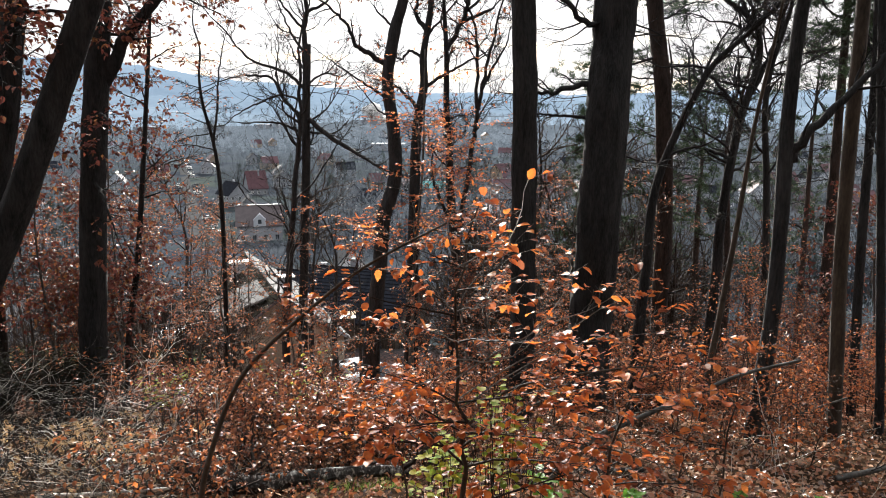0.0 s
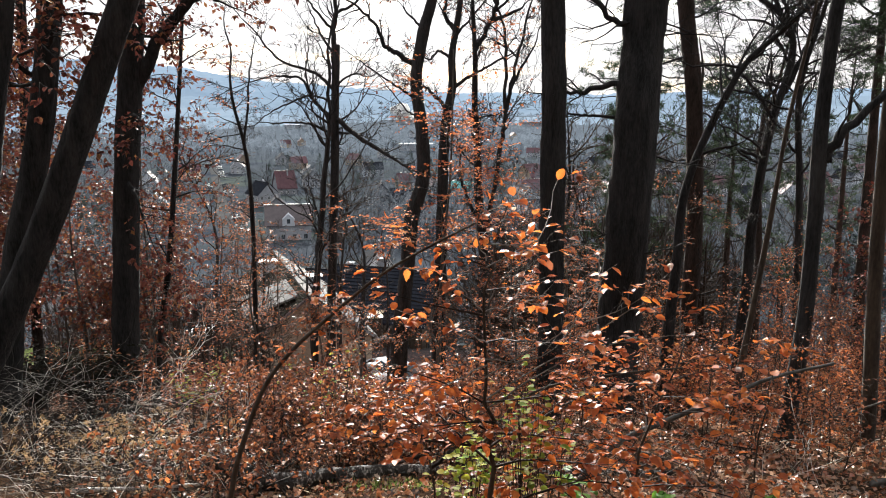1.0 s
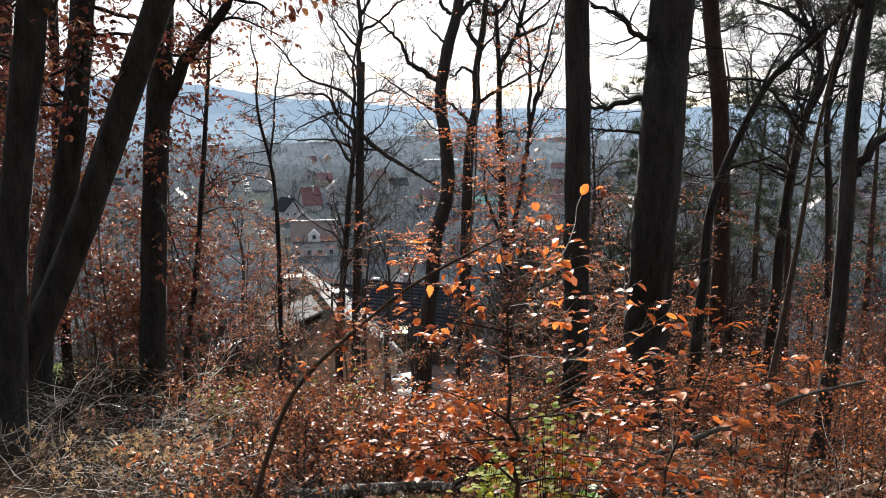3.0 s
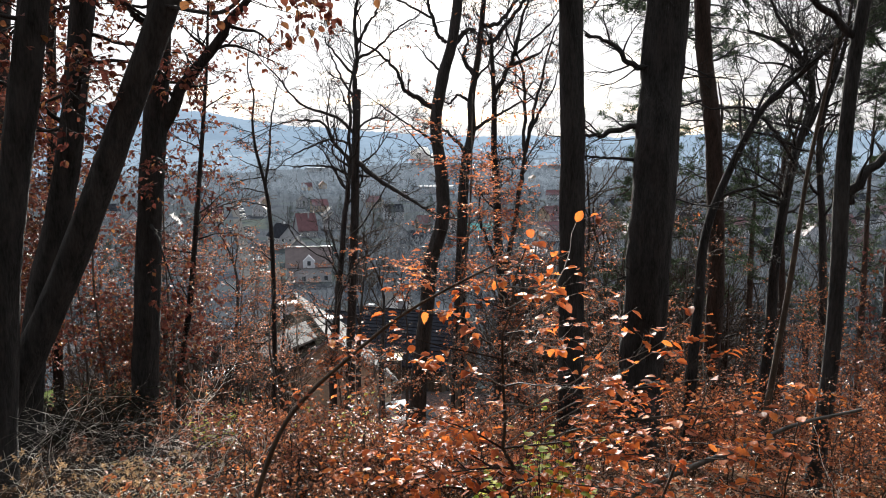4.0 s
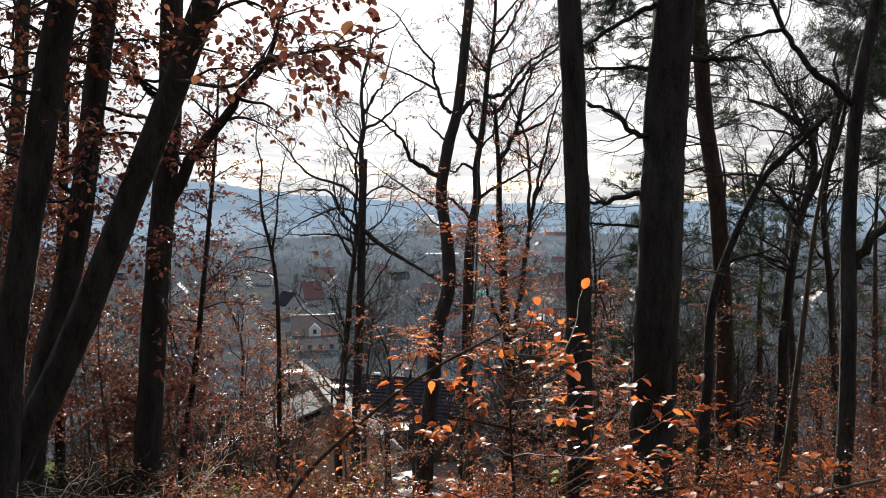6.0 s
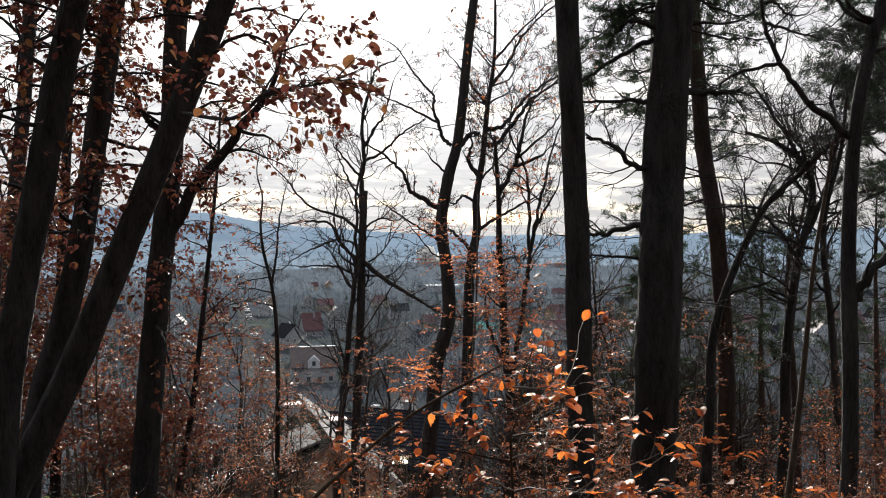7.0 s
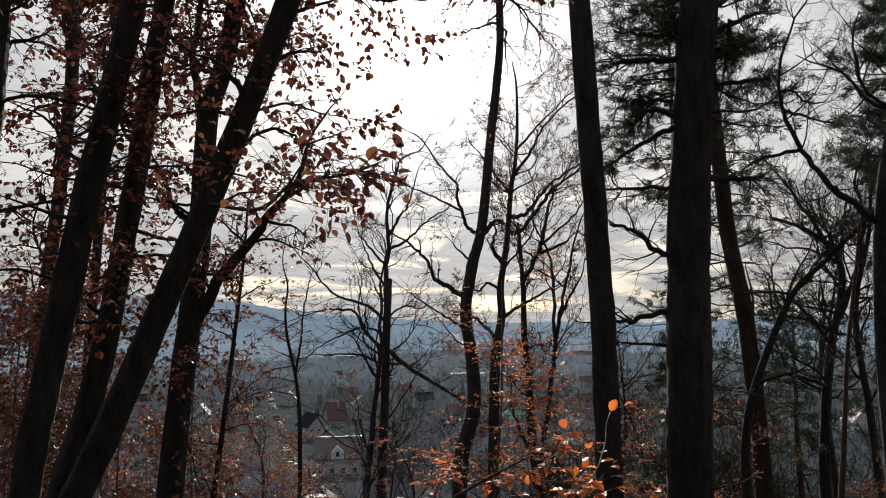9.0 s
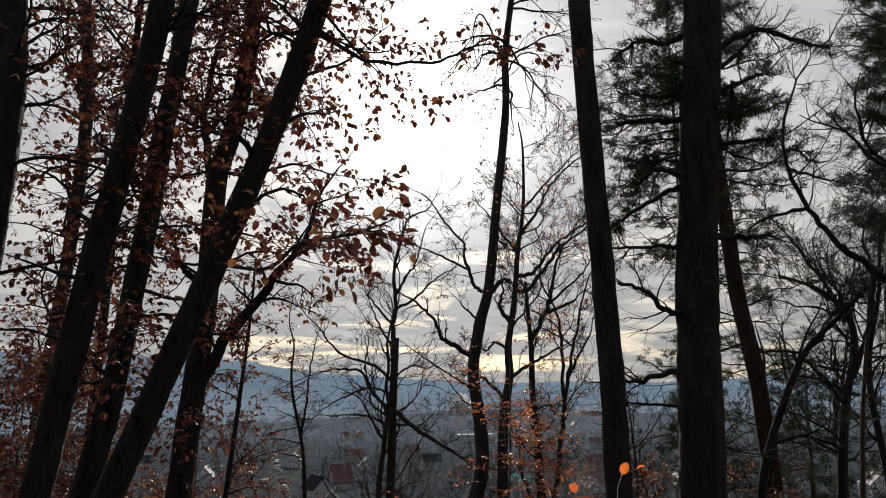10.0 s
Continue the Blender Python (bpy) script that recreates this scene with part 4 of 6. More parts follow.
for k, (x, y, hi, kd) in enumerate([(3.3, 13.2, 0.3, RUSSET), (5.3, 12.5, -0.6, RUSSET), (7.2, 14.0, 0.3, OAK), (6.9, 11.0, -0.4, RUSSET), (1.9, 15.0, -0.6, RUSSET), (2.4, 14.2, 0.2, LAYERED), (1.0, 16.5, -0.4, LAYERED), (-2.1, 11.0, -1.3, RUSSET), (-0.55, 11.5, -1.3, RUSSET), (-1.95, 13.2, -1.9, LAYERED), (0.75, 13.2, 0.3, SPRAY), (1.75, 13.6, 0.0, SPRAY), (5.8, 16.5, -0.6, LAYERED), (0.4, 14.0, -1.2, LAYERED)]):
    zb = ground_z(x, y)
    tree("young_beech", "young beech in layered russet leaf", y, [(x, zb + 0.3), (x + 0.05, zb + 1.1), (x - 0.06, (zb + hi) / 2 + 0.5), (x + 0.04, hi)], (0.06, 0.015), kd, 140 + k, "bark_grey", crown=(zb + 0.5, hi, 24 if x > 0 else 13, 1.0 if x > 0 else 0.6))


# pines
DEAD = Kind(kids=(4, 4, 3), ratio=0.5, angle=55, wiggle=0.35, rise=-0.04, depth=3)


def pine(label, x, y, line, width, seed, low, high, reach, count=46, tuft=0.16, density=1.0, limbs=(), bark="bark_pine", top=0.06, dead=10):
    """A Scots pine: reddish trunk, crooked boughs and tufts of needles."""
    r = random.Random(seed)
    at = Vector((x, y, ground_z(x, y) - 0.12))
    root = thing("pine_tree", label, "tree", at, "pines on the slope")
    pts = [Vector((0, 0, 0))] + [Vector((px - x, r.uniform(-0.1, 0.1), pz - at.z)) for px, pz in line]
    me, centre = trunk_mesh(r, pts, width / 2, width * top)
    attach("trunk", me, bark, root)
    tubes, tips = Tubes(), []

    def clothe(line_pts, w, length, first, many):
        """Twigs along a bough, with needles at their ends."""
        n = len(line_pts)
        for j in range(many):
            i = r.randrange(first, n)
            s = side_way(r, w, 55, 0.6)
            ln = r.uniform(0.15, 0.5) * max(0.6, length * 0.4)
            b = line_pts[i] + s * ln
            tubes.add([line_pts[i], line_pts[i].lerp(b, 0.35) + unit(r) * ln * 0.16, line_pts[i].lerp(b, 0.7) + unit(r) * ln * 0.16, b], [0.005, 0.004, 0.003, 0.002], 3)
            tips.extend([(b, s), (line_pts[i].lerp(b, 0.8), s), (line_pts[i].lerp(b, 0.6), s)])

    for girth, places, dy in limbs:
        lim = smooth_line([Vector((px, y + dy * i / (len(places) - 1), pz)) - at for i, (px, pz) in enumerate(places)], 18)
        for i in range(1, 17):
            lim[i] = lim[i] + unit(r) * girth * 0.2
        lt = Tubes()
        lt.add(lim, [girth / 2 * (1 - 0.62 * i / 17) for i in range(18)], 9)
        attach("limb", lt.mesh("limb"), bark, root)
        high_up = places[0][1] > low - 0.4
        for k in range(7):
            i = r.randrange(5, 17)
            grow(r, tubes, Leaves(), lim[i], side_way(r, (lim[i + 1] - lim[i]).normalized(), 50), r.uniform(0.3, 0.8), girth * 0.14, 1, BARE, 0.002)
        clothe(lim, (lim[-1] - lim[8]).normalized(), 1.4, 7, 24 if high_up else 3)
    for k in range(dead):
        c = centre[r.randrange(len(centre) // 8, len(centre) * 2 // 3)]
        a = r.uniform(0, 2 * math.pi)
        grow(r, tubes, Leaves(), c, Vector((math.cos(a), math.sin(a), r.uniform(-0.2, 0.3))).normalized(), reach * r.uniform(0.3, 0.8), 0.016, 1, DEAD, 0.0025)
    hs = [c for c in centre if low <= c.z + at.z <= high]
    for k in range(count):
        c = hs[int(len(hs) * (k + r.random()) / count) % len(hs)]
        f = (c.z + at.z - low) / (high - low)
        a = r.uniform(0, 2 * math.pi)
        d = Vector((math.cos(a), math.sin(a), r.uniform(-0.25, 0.35)))
        if d.y < -0.15 and y < 15:
            d.y = -d.y
        length = reach * (1.0 - 0.55 * f) * r.uniform(0.55, 1.1)
        n = 10
        q, w, line_pts = c.copy(), d.normalized(), [c.copy()]
        for i in range(1, n):
            w = (w + unit(r) * 0.46 + Vector((0, 0, 0.03)) + (d - w) * 0.1).normalized()
            q = q + w * length / (n - 1)
            line_pts.append(q.copy())
        tubes.add(line_pts, [0.012 * length * (1 - 0.75 * i / (n - 1)) for i in range(n)], 4)
        clothe(line_pts, w, length, 3, int(13 * density * length))
    attach("branchwork", tubes.mesh("branchwork"), "bark_dark", root, "", "stuff")
    rs = np.random.RandomState(seed)
    per = 10
    base = np.repeat(np.array([tuple(t[0]) for t in tips]), per, axis=0)
    way = np.repeat(np.array([tuple(t[1]) for t in tips]), per, axis=0)
    d = way * 0.8 + rs.normal(0, 0.75, way.shape) + np.array([0, 0, 0.15])
    d /= np.linalg.norm(d, axis=1, keepdims=True)
    side = np.cross(d, rs.normal(0, 1, d.shape))
    side /= np.linalg.norm(side, axis=1, keepdims=True)
    ln = tuft * 0.75 * rs.uniform(0.6, 1.2, (len(d), 1))
    base = base + rs.normal(0, tuft * 0.22, base.shape) * np.array([1.2, 1.2, 0.6])
    thin = 0.0035 + 0.00022 * y
    vs = np.stack([base - side * thin, base + side * thin, base + d * ln], 1).reshape(-1, 3)
    attach("needle_foliage", mesh_np("needle_foliage", vs, None, np.arange(len(vs)).reshape(-1, 3)), "needle", root, "", "stuff")


massive_left = [(0.09, [(2.31, 4.66), (1.85, 4.75), (1.54, 4.4)], 0.0), (0.09, [(2.29, 4.51), (1.98, 4.44), (1.46, 4.14), (1.2, 4.02)], 0.3), (0.10, [(2.37, 5.49), (1.69, 5.44), (1.35, 5.37)], -0.3), (0.09, [(2.23, 3.59), (1.97, 3.7), (1.28, 3.74)], 0.4), (0.10, [(2.4, 6.01), (2.12, 5.94), (1.5, 6.15)], 0.5),
                (0.10, [(2.5, 6.79), (2.17, 6.72), (1.78, 6.84), (1.4, 6.6)], 0.4), (0.10, [(2.18, 2.7), (1.88, 2.79), (1.61, 3.07), (1.27, 3.18)], 0.0), (0.11, [(2.09, 1.89), (1.94, 1.96), (1.52, 1.84), (1.29, 1.84)], 0.0), (0.05, [(2.01, 1.49), (1.55, 1.53), (1.28, 1.55)], 0.3)]
massive_right = [(0.11, [(2.75, 6.47), (3.29, 6.78), (3.61, 6.85), (4.21, 6.63), (4.53, 6.57)], 0.3), (0.08, [(2.78, 6.16), (3.41, 6.73), (3.52, 7.12)], 0.5), (0.09, [(2.76, 5.84), (3.4, 6.21), (3.77, 6.41)], 0.7), (0.06, [(3.05, 6.03), (3.02, 5.12)], 0.6), (0.08, [(2.69, 5.1), (3.39, 5.2), (3.65, 5.29)], 0.4), (0.11, [(2.6, 3.76), (3.15, 3.78), (3.44, 3.84)], 0.3)]
pine("massive dark pine trunk with crooked needled boughs", 2.08, 11.0, [(2.08, -2.4), (2.14, -1.25), (2.17, 0.0), (2.26, 1.6), (2.33, 2.7), (2.48, 4.74), (2.70, 7.31), (2.85, 11.0), (2.9, 14.0)], 0.64, 40, 4.7, 9.6, 1.9, 104, 0.12, 1.15, massive_left + massive_right, "bark_dark", 0.38, 14)
pine("reddish pine trunk with thin needled boughs", 4.05, 14.0, [(3.95, -2.13), (3.96, -0.58), (3.82, 1.86), (3.66, 3.3), (3.54, 4.83), (3.48, 6.01), (3.45, 7.74), (3.5, 11)], 0.31, 41, -0.8, 10.5, 2.1, 52, 0.11, 0.75, top=0.36)
pine("tall pine with bare lower trunk and dark crown", 3.6, 19.0, [(3.65, -2.0), (3.7, 2.0), (3.75, 6.0), (3.8, 12.0)], 0.26, 42, 4.2, 11.5, 2.3, 48, 0.13, 0.9)
pine("pine with drooping grey-green boughs", 4.75, 24.0, [(4.75, -3.0), (4.8, 1.0), (4.75, 3.3)], 0.24, 43, -4.0, 3.2, 2.1, 70, 0.15, 1.1)
pine("crooked pine with a reddish trunk", 6.6, 18.0, [(6.61, -2.64), (6.56, -1.03), (6.48, 0.91), (6.75, 2.2), (7.2, 4.5)], 0.22, 44, -1.0, 4.2, 2.4, 22, 0.13, 0.6)
pine("dense dark pine on the slope", 10.0, 20.0, [(9.9, -2.0), (9.9, 3.0), (9.8, 9.0), (9.8, 13.5)], 0.34, 45, 3.2, 13, 2.5, 190, 0.20, 1.3)
pine("pine with layered green boughs", 8.6, 26.0, [(8.5, -3.0), (8.5, 0.0), (8.6, 2.6)], 0.28, 46, -4.5, 2.4, 3.0, 30, 0.15, 0.7)
pine("shaded pine behind bare trees", 13.0, 28.0, [(13.0, -3.0), (13.0, 1.0), (13.1, 4.0)], 0.28, 47, -4.0, 3.8, 3.0, 32, 0.15, 0.8)
pine("shadowy pine with level boughs", 5.7, 20.5, [(5.7, -2.5), (5.6, 1.0), (5.8, 2.4), (5.7, 3.4)], 0.20, 49, -2.6, 2.9, 2.4, 18, 0.14, 0.7)
pine("shadowy pine with level boughs", 8.0, 22.0, [(8.0, -3.0), (7.9, 1.0), (8.1, 2.2), (8.0, 3.2)], 0.20, 50, -3.0, 2.7, 2.6, 20, 0.14, 0.7)
pine("slender pine in the thicket", 5.0, 28.0, [(5.0, -4.0), (5.1, -1.0), (5.0, 1.4)], 0.22, 48, -5.5, 1.2, 2.3, 28, 0.15, 0.7)


# ---------------------------------------------------------------- undergrowth
def sapling(r, name, label, at, height, kind, width=0.02, lean=(0, 0), count=12, reach=0.8, group="", line=None, detail=False, low=0.14):
    root = thing(name, label, "sapling", at, group)
    if line is None:
        line = [Vector((0, 0, -0.08)), Vector((lean[0] * 0.3, lean[1] * 0.3, height * 0.35)), Vector((lean[0] * 0.7, lean[1] * 0.7, height * 0.7)), Vector((lean[0], lean[1], height))]
    n = 14
    stem = smooth_line(line, n)
    for i in range(2, n - 1):
        stem[i] = stem[i] + Vector((r.uniform(-1, 1), r.uniform(-1, 1), 0)) * width * 0.6
    st = Tubes()
    st.add(stem, [width / 2 * (1 - 0.8 * i / (n - 1)) for i in range(n)], 7)
    attach("stem", st.mesh("stem"), "twig" if not detail else "bark_brown", root)
    tubes, leaves = Tubes(), Leaves()
    for k in range(count):
        f = (k + r.random()) / count
        f = low + (0.94 - low) * f ** 1.5 if detail else 0.18 + 0.8 * f
        i = min(int(f * (n - 1)), n - 2)
        a = k * 2.4 + r.uniform(-0.5, 0.5)
        d = Vector((math.cos(a), math.sin(a) * (0.6 if detail else 1.0), r.uniform(0.05, 0.4) if detail else r.uniform(0.25, 0.8))).normalized()
        grow(r, tubes, leaves, stem[i], d, reach * r.uniform(0.6, 1.15) * (1.15 - 0.6 * f), width * 0.32 * (1.1 - 0.7 * f), 1, kind)
    attach("branchwork", tubes.mesh("branchwork"), "twig", root, "", "stuff")
    return root, leaves


def leaf_blade():
    """A beech leaf one metre long, folded along its midrib, with a wavy edge and a stalk."""
    out = []
    for v in range(4):
        r = random.Random(90 + v)
        vs, fs = [], []
        n = 9
        curl = r.uniform(-0.35, 0.6)
        for i in range(n):
            f = i / (n - 1)
            w = 0.30 * math.sin(math.pi * min(f ** 0.82, 1.0)) * (1 + 0.12 * (-1) ** i) + 0.004
            z = -curl * f * f + 0.05 * math.sin(f * 5 + v)
            wave = 0.06 * math.sin(i * 2.6 + v * 1.7)
            vs += [(-w, f, z + 0.35 * w + wave), (0, f, z), (w, f, z + 0.35 * w - wave)]
        for i in range(n - 1):
            a = i * 3
            fs += [(a, a + 1, a + 4, a + 3), (a + 1, a + 2, a + 5, a + 4)]
        me = bpy.data.meshes.new("leaf")
        me.from_pydata(vs, [], fs)
        me.polygons.foreach_set("use_smooth", np.ones(len(fs), bool))
        me.materials.append(MAT["sapling_leaf"])
        out.append(me)
    return out


BLADES = leaf_blade()


def single_leaves(r, root, rows, most):
    """Each leaf its own piece; those past the limit are joined."""
    r.shuffle(rows)
    for row in rows[:most]:
        p, d, up, s = Vector(row[0:3]), Vector(row[3:6]).normalized(), Vector(row[6:9]), row[9]
        x = d.cross(up).normalized()
        z = x.cross(d)
        ob = new("leaf", BLADES[r.randrange(4)])
        ob.parent = root
        k = s * r.uniform(0.9, 1.1)
        ob.matrix_basis = Matrix(((x.x * k, d.x * k, z.x * k, p.x), (x.y * k, d.y * k, z.y * k, p.y), (x.z * k, d.z * k, z.z * k, p.z), (0, 0, 0, 1)))
    rest = Leaves()
    rest.rows = rows[most:]
    if rest.rows:
        attach("foliage", rest.mesh("foliage"), "sapling_leaf", root, "", "stuff")


NEAR = Kind(kids=(6, 6, 3), ratio=0.5, angle=48, wiggle=0.16, rise=0.03, leaf=5.0, size=0.055, leaf_mat="beech_leaf", droop=0.16, flat=0.92, depth=3, bunch=0.7)


def near_saplings():
    r = random.Random(5)
    specs = [
        ("beech sapling with glowing orange leaves", (0.08, 3.7), 0.030, 15, 0.8, [(-0.04, -0.1), (0.03, 0.36), (0.02, 0.55), (0.04, 0.66), (-0.02, 0.83), (0.0, 1.09), (-0.01, 1.32), (0.02, 1.5), (0.09, 1.75)], 200),
        ("low beech sapling spreading orange sprays", (0.88, 3.72), 0.02, 20, 0.8, [(-0.04, -0.1), (-0.06, 0.35), (0.0, 0.65), (0.12, 0.95), (0.2, 1.2)], 220),
        ("low beech sapling spreading orange sprays", (-0.2, 3.65), 0.014, 12, 0.6, [(0.0, -0.1), (0.02, 0.35), (-0.05, 0.62), (-0.12, 0.88)], 110),
        ("small russet beech sapling", (1.62, 4.3), 0.016, 9, 0.5, [(0.0, -0.1), (0.02, 0.4), (0.06, 0.8), (0.12, 1.2)], 120),
        ("small russet beech sapling", (0.45, 3.9), 0.014, 9, 0.5, [(0.0, -0.1), (0.02, 0.3), (0.03, 0.55), (0.05, 0.8)], 120),
    ]
    made = []
    for label, (x, y), w, count, reach, line, most in specs:
        at = Vector((x, y, ground_z(x, y)))
        pts = [Vector((a, r.uniform(-0.03, 0.03), b)) for a, b in line]
        root, leaves = sapling(r, "beech_sapling", label, at, 1, NEAR, w, (0, 0), count, reach, "near beech saplings", pts, True, 0.62 if x < 0 else 0.14)
        single_leaves(r, root, leaves.rows, most)
        made.append(root)
    # long thin twigs that carry the outermost leaves
    sprig = made[0]
    at = sprig.location
    reach = [[(0.07, 0.89), (0.02, 1.07), (0.16, 1.28)], [(0.07, 0.97), (0.23, 0.99), (0.3, 1.01)], [(0.07, 0.86), (0.17, 0.94), (0.32, 1.05), (0.43, 1.24), (0.53, 1.29)], [(0.07, 0.4), (0.35, 0.45), (0.59, 0.75), (0.66, 0.87)],
             [(0.06, 0.3), (0.47, 0.56), (0.71, 0.7), (0.92, 0.85)], [(0.08, 0.2), (0.5, 0.42), (0.81, 0.67), (0.92, 0.73)], [(0.08, 0.48), (-0.06, 0.53), (-0.38, 0.62)], [(0.07, 0.62), (-0.06, 0.74), (-0.19, 0.81)],
             [(0.07, 0.64), (0.18, 0.7), (0.31, 0.8)], [(0.08, 0.37), (-0.17, 0.28), (-0.58, 0.15)], [(0.08, 0.15), (0.58, 0.42), (1.1, 0.6)]]
    tubes, leaves = Tubes(), Leaves()
    for line in reach:
        tw = smooth_line([Vector((x, 3.7 + 0.12 * k * r.uniform(-1, 1), z)) - at for k, (x, z) in enumerate(line)], 14)
        for i in range(1, 13):
            tw[i] = tw[i] + unit(r) * 0.008
        tubes.add(tw, [0.0042 * (1 - 0.65 * i / 13) for i in range(14)], 5)
        for i in (7, 10, 12, 13, 13):
            d = side_way(r, (tw[i] - tw[i - 1]).normalized(), 50, 0.6)
            leaves.add(tw[i], d + Vector((0, 0, -0.15)), Vector((0, 0, 1)) + unit(r) * 0.75, 0.060 * r.uniform(0.7, 1.15))
        for i in (4, 8):
            grow(r, tubes, leaves, tw[i], side_way(r, (tw[i + 1] - tw[i]).normalized(), 45, 0.6), r.uniform(0.12, 0.28), 0.0022, 1, NEAR)
    attach("twigwork", tubes.mesh("twigwork"), "twig_grey", sprig, "pale grey twigs", "stuff")
    single_leaves(r, sprig, leaves.rows, 40)
    # the arching stem
    at = Vector((-1.30, 3.8, ground_z(-1.3, 3.8)))
    pts = [Vector((x + 1.30, 0, z - at.z)) for x, z in [(-1.31, at.z - 0.08), (-1.25, -0.36), (-1.2, -0.16), (-1.07, 0.18), (-0.92, 0.39), (-0.69, 0.6), (-0.46, 0.79), (-0.23, 0.93), (0.02, 1.06)]]
    root = thing("arching_sapling", "brown beech stem arching sideways over the thicket", "sapling", at, "near beech saplings")
    stem = smooth_line(pts, 30)
    st = Tubes()
    st.add(stem, [0.017 * (1 - 0.7 * i / 29) for i in range(30)], 9)
    attach("stem", st.mesh("stem"), "bark_brown", root)
    tubes, leaves = Tubes(), Leaves()
    for k in range(8):
        i = 13 + 2 * k + r.randrange(2)
        d = Vector((r.uniform(0.1, 0.9), r.uniform(-0.6, 0.6), r.uniform(-0.2, 0.9))).normalized()
        grow(r, tubes, leaves, stem[min(i, 28)], d, r.uniform(0.15, 0.3), 0.004, 1, NEAR)
    attach("branchwork", tubes.mesh("branchwork"), "twig", root, "", "stuff")
    single_leaves(r, root, leaves.rows, 110)
    # a leafy bough reaching in from the leaning oak
    at = Vector((-3.08, 7.5, 3.0))
    root = thing("oak_bough", "dark leafy bough reaching out from the leaning oak", "branch", at)
    pts = [Vector(q) - at for q in [(-3.08, 7.5, 3.0), (-2.05, 6.0, 2.66), (-1.42, 4.8, 2.60), (-0.98, 3.9, 2.44), (-0.57, 3.2, 2.32)]]
    line = smooth_line(pts, 24)
    st = Tubes()
    st.add(line, [0.02 * (1 - 0.85 * i / 23) for i in range(24)], 6)
    attach("stem", st.mesh("stem"), "bark_dark", root)
    tubes, leaves = Tubes(), Leaves()
    kind = Kind(kids=(4, 3, 2), ratio=0.5, angle=50, wiggle=0.25, rise=0.0, leaf=3.2, size=0.068, leaf_mat="oak_leaf", droop=0.2, flat=0.6, depth=3)
    for k in range(34):
        i = r.randrange(9, 23)
        d = side_way(r, (line[i + 1 if i < 23 else i] - line[i - 1]).normalized(), 50, 0.5)
        grow(r, tubes, leaves, line[i], d, r.uniform(0.2, 0.45) * (1.5 if i < 16 else 0.7), 0.004, 1, kind)
    attach("branchwork", tubes.mesh("branchwork"), "twig", root, "", "stuff")
    attach("foliage", leaves.mesh("foliage"), "oak_leaf", root, "", "stuff")


near_saplings()


def mesh_arrays(me):
    """A mesh's corners and its faces, all of one size."""
    co = np.empty(len(me.vertices) * 3, np.float32)
    me.vertices.foreach_get("co", co)
    ix = np.empty(len(me.loops), np.int32)
    me.loops.foreach_get("vertex_index", ix)
    return co.reshape(-1, 3), ix.reshape(len(me.polygons), -1)


def tallest(az, y):
    if az < -19:
        return 0.6 if y < 7.5 else 1.3
    if az < 3:
        return 0.5 if y < 7 else 0.65 if y < 12 else 0.85
    return 0.75 if y < 6 else 1.3 if y < 10 else 2.4


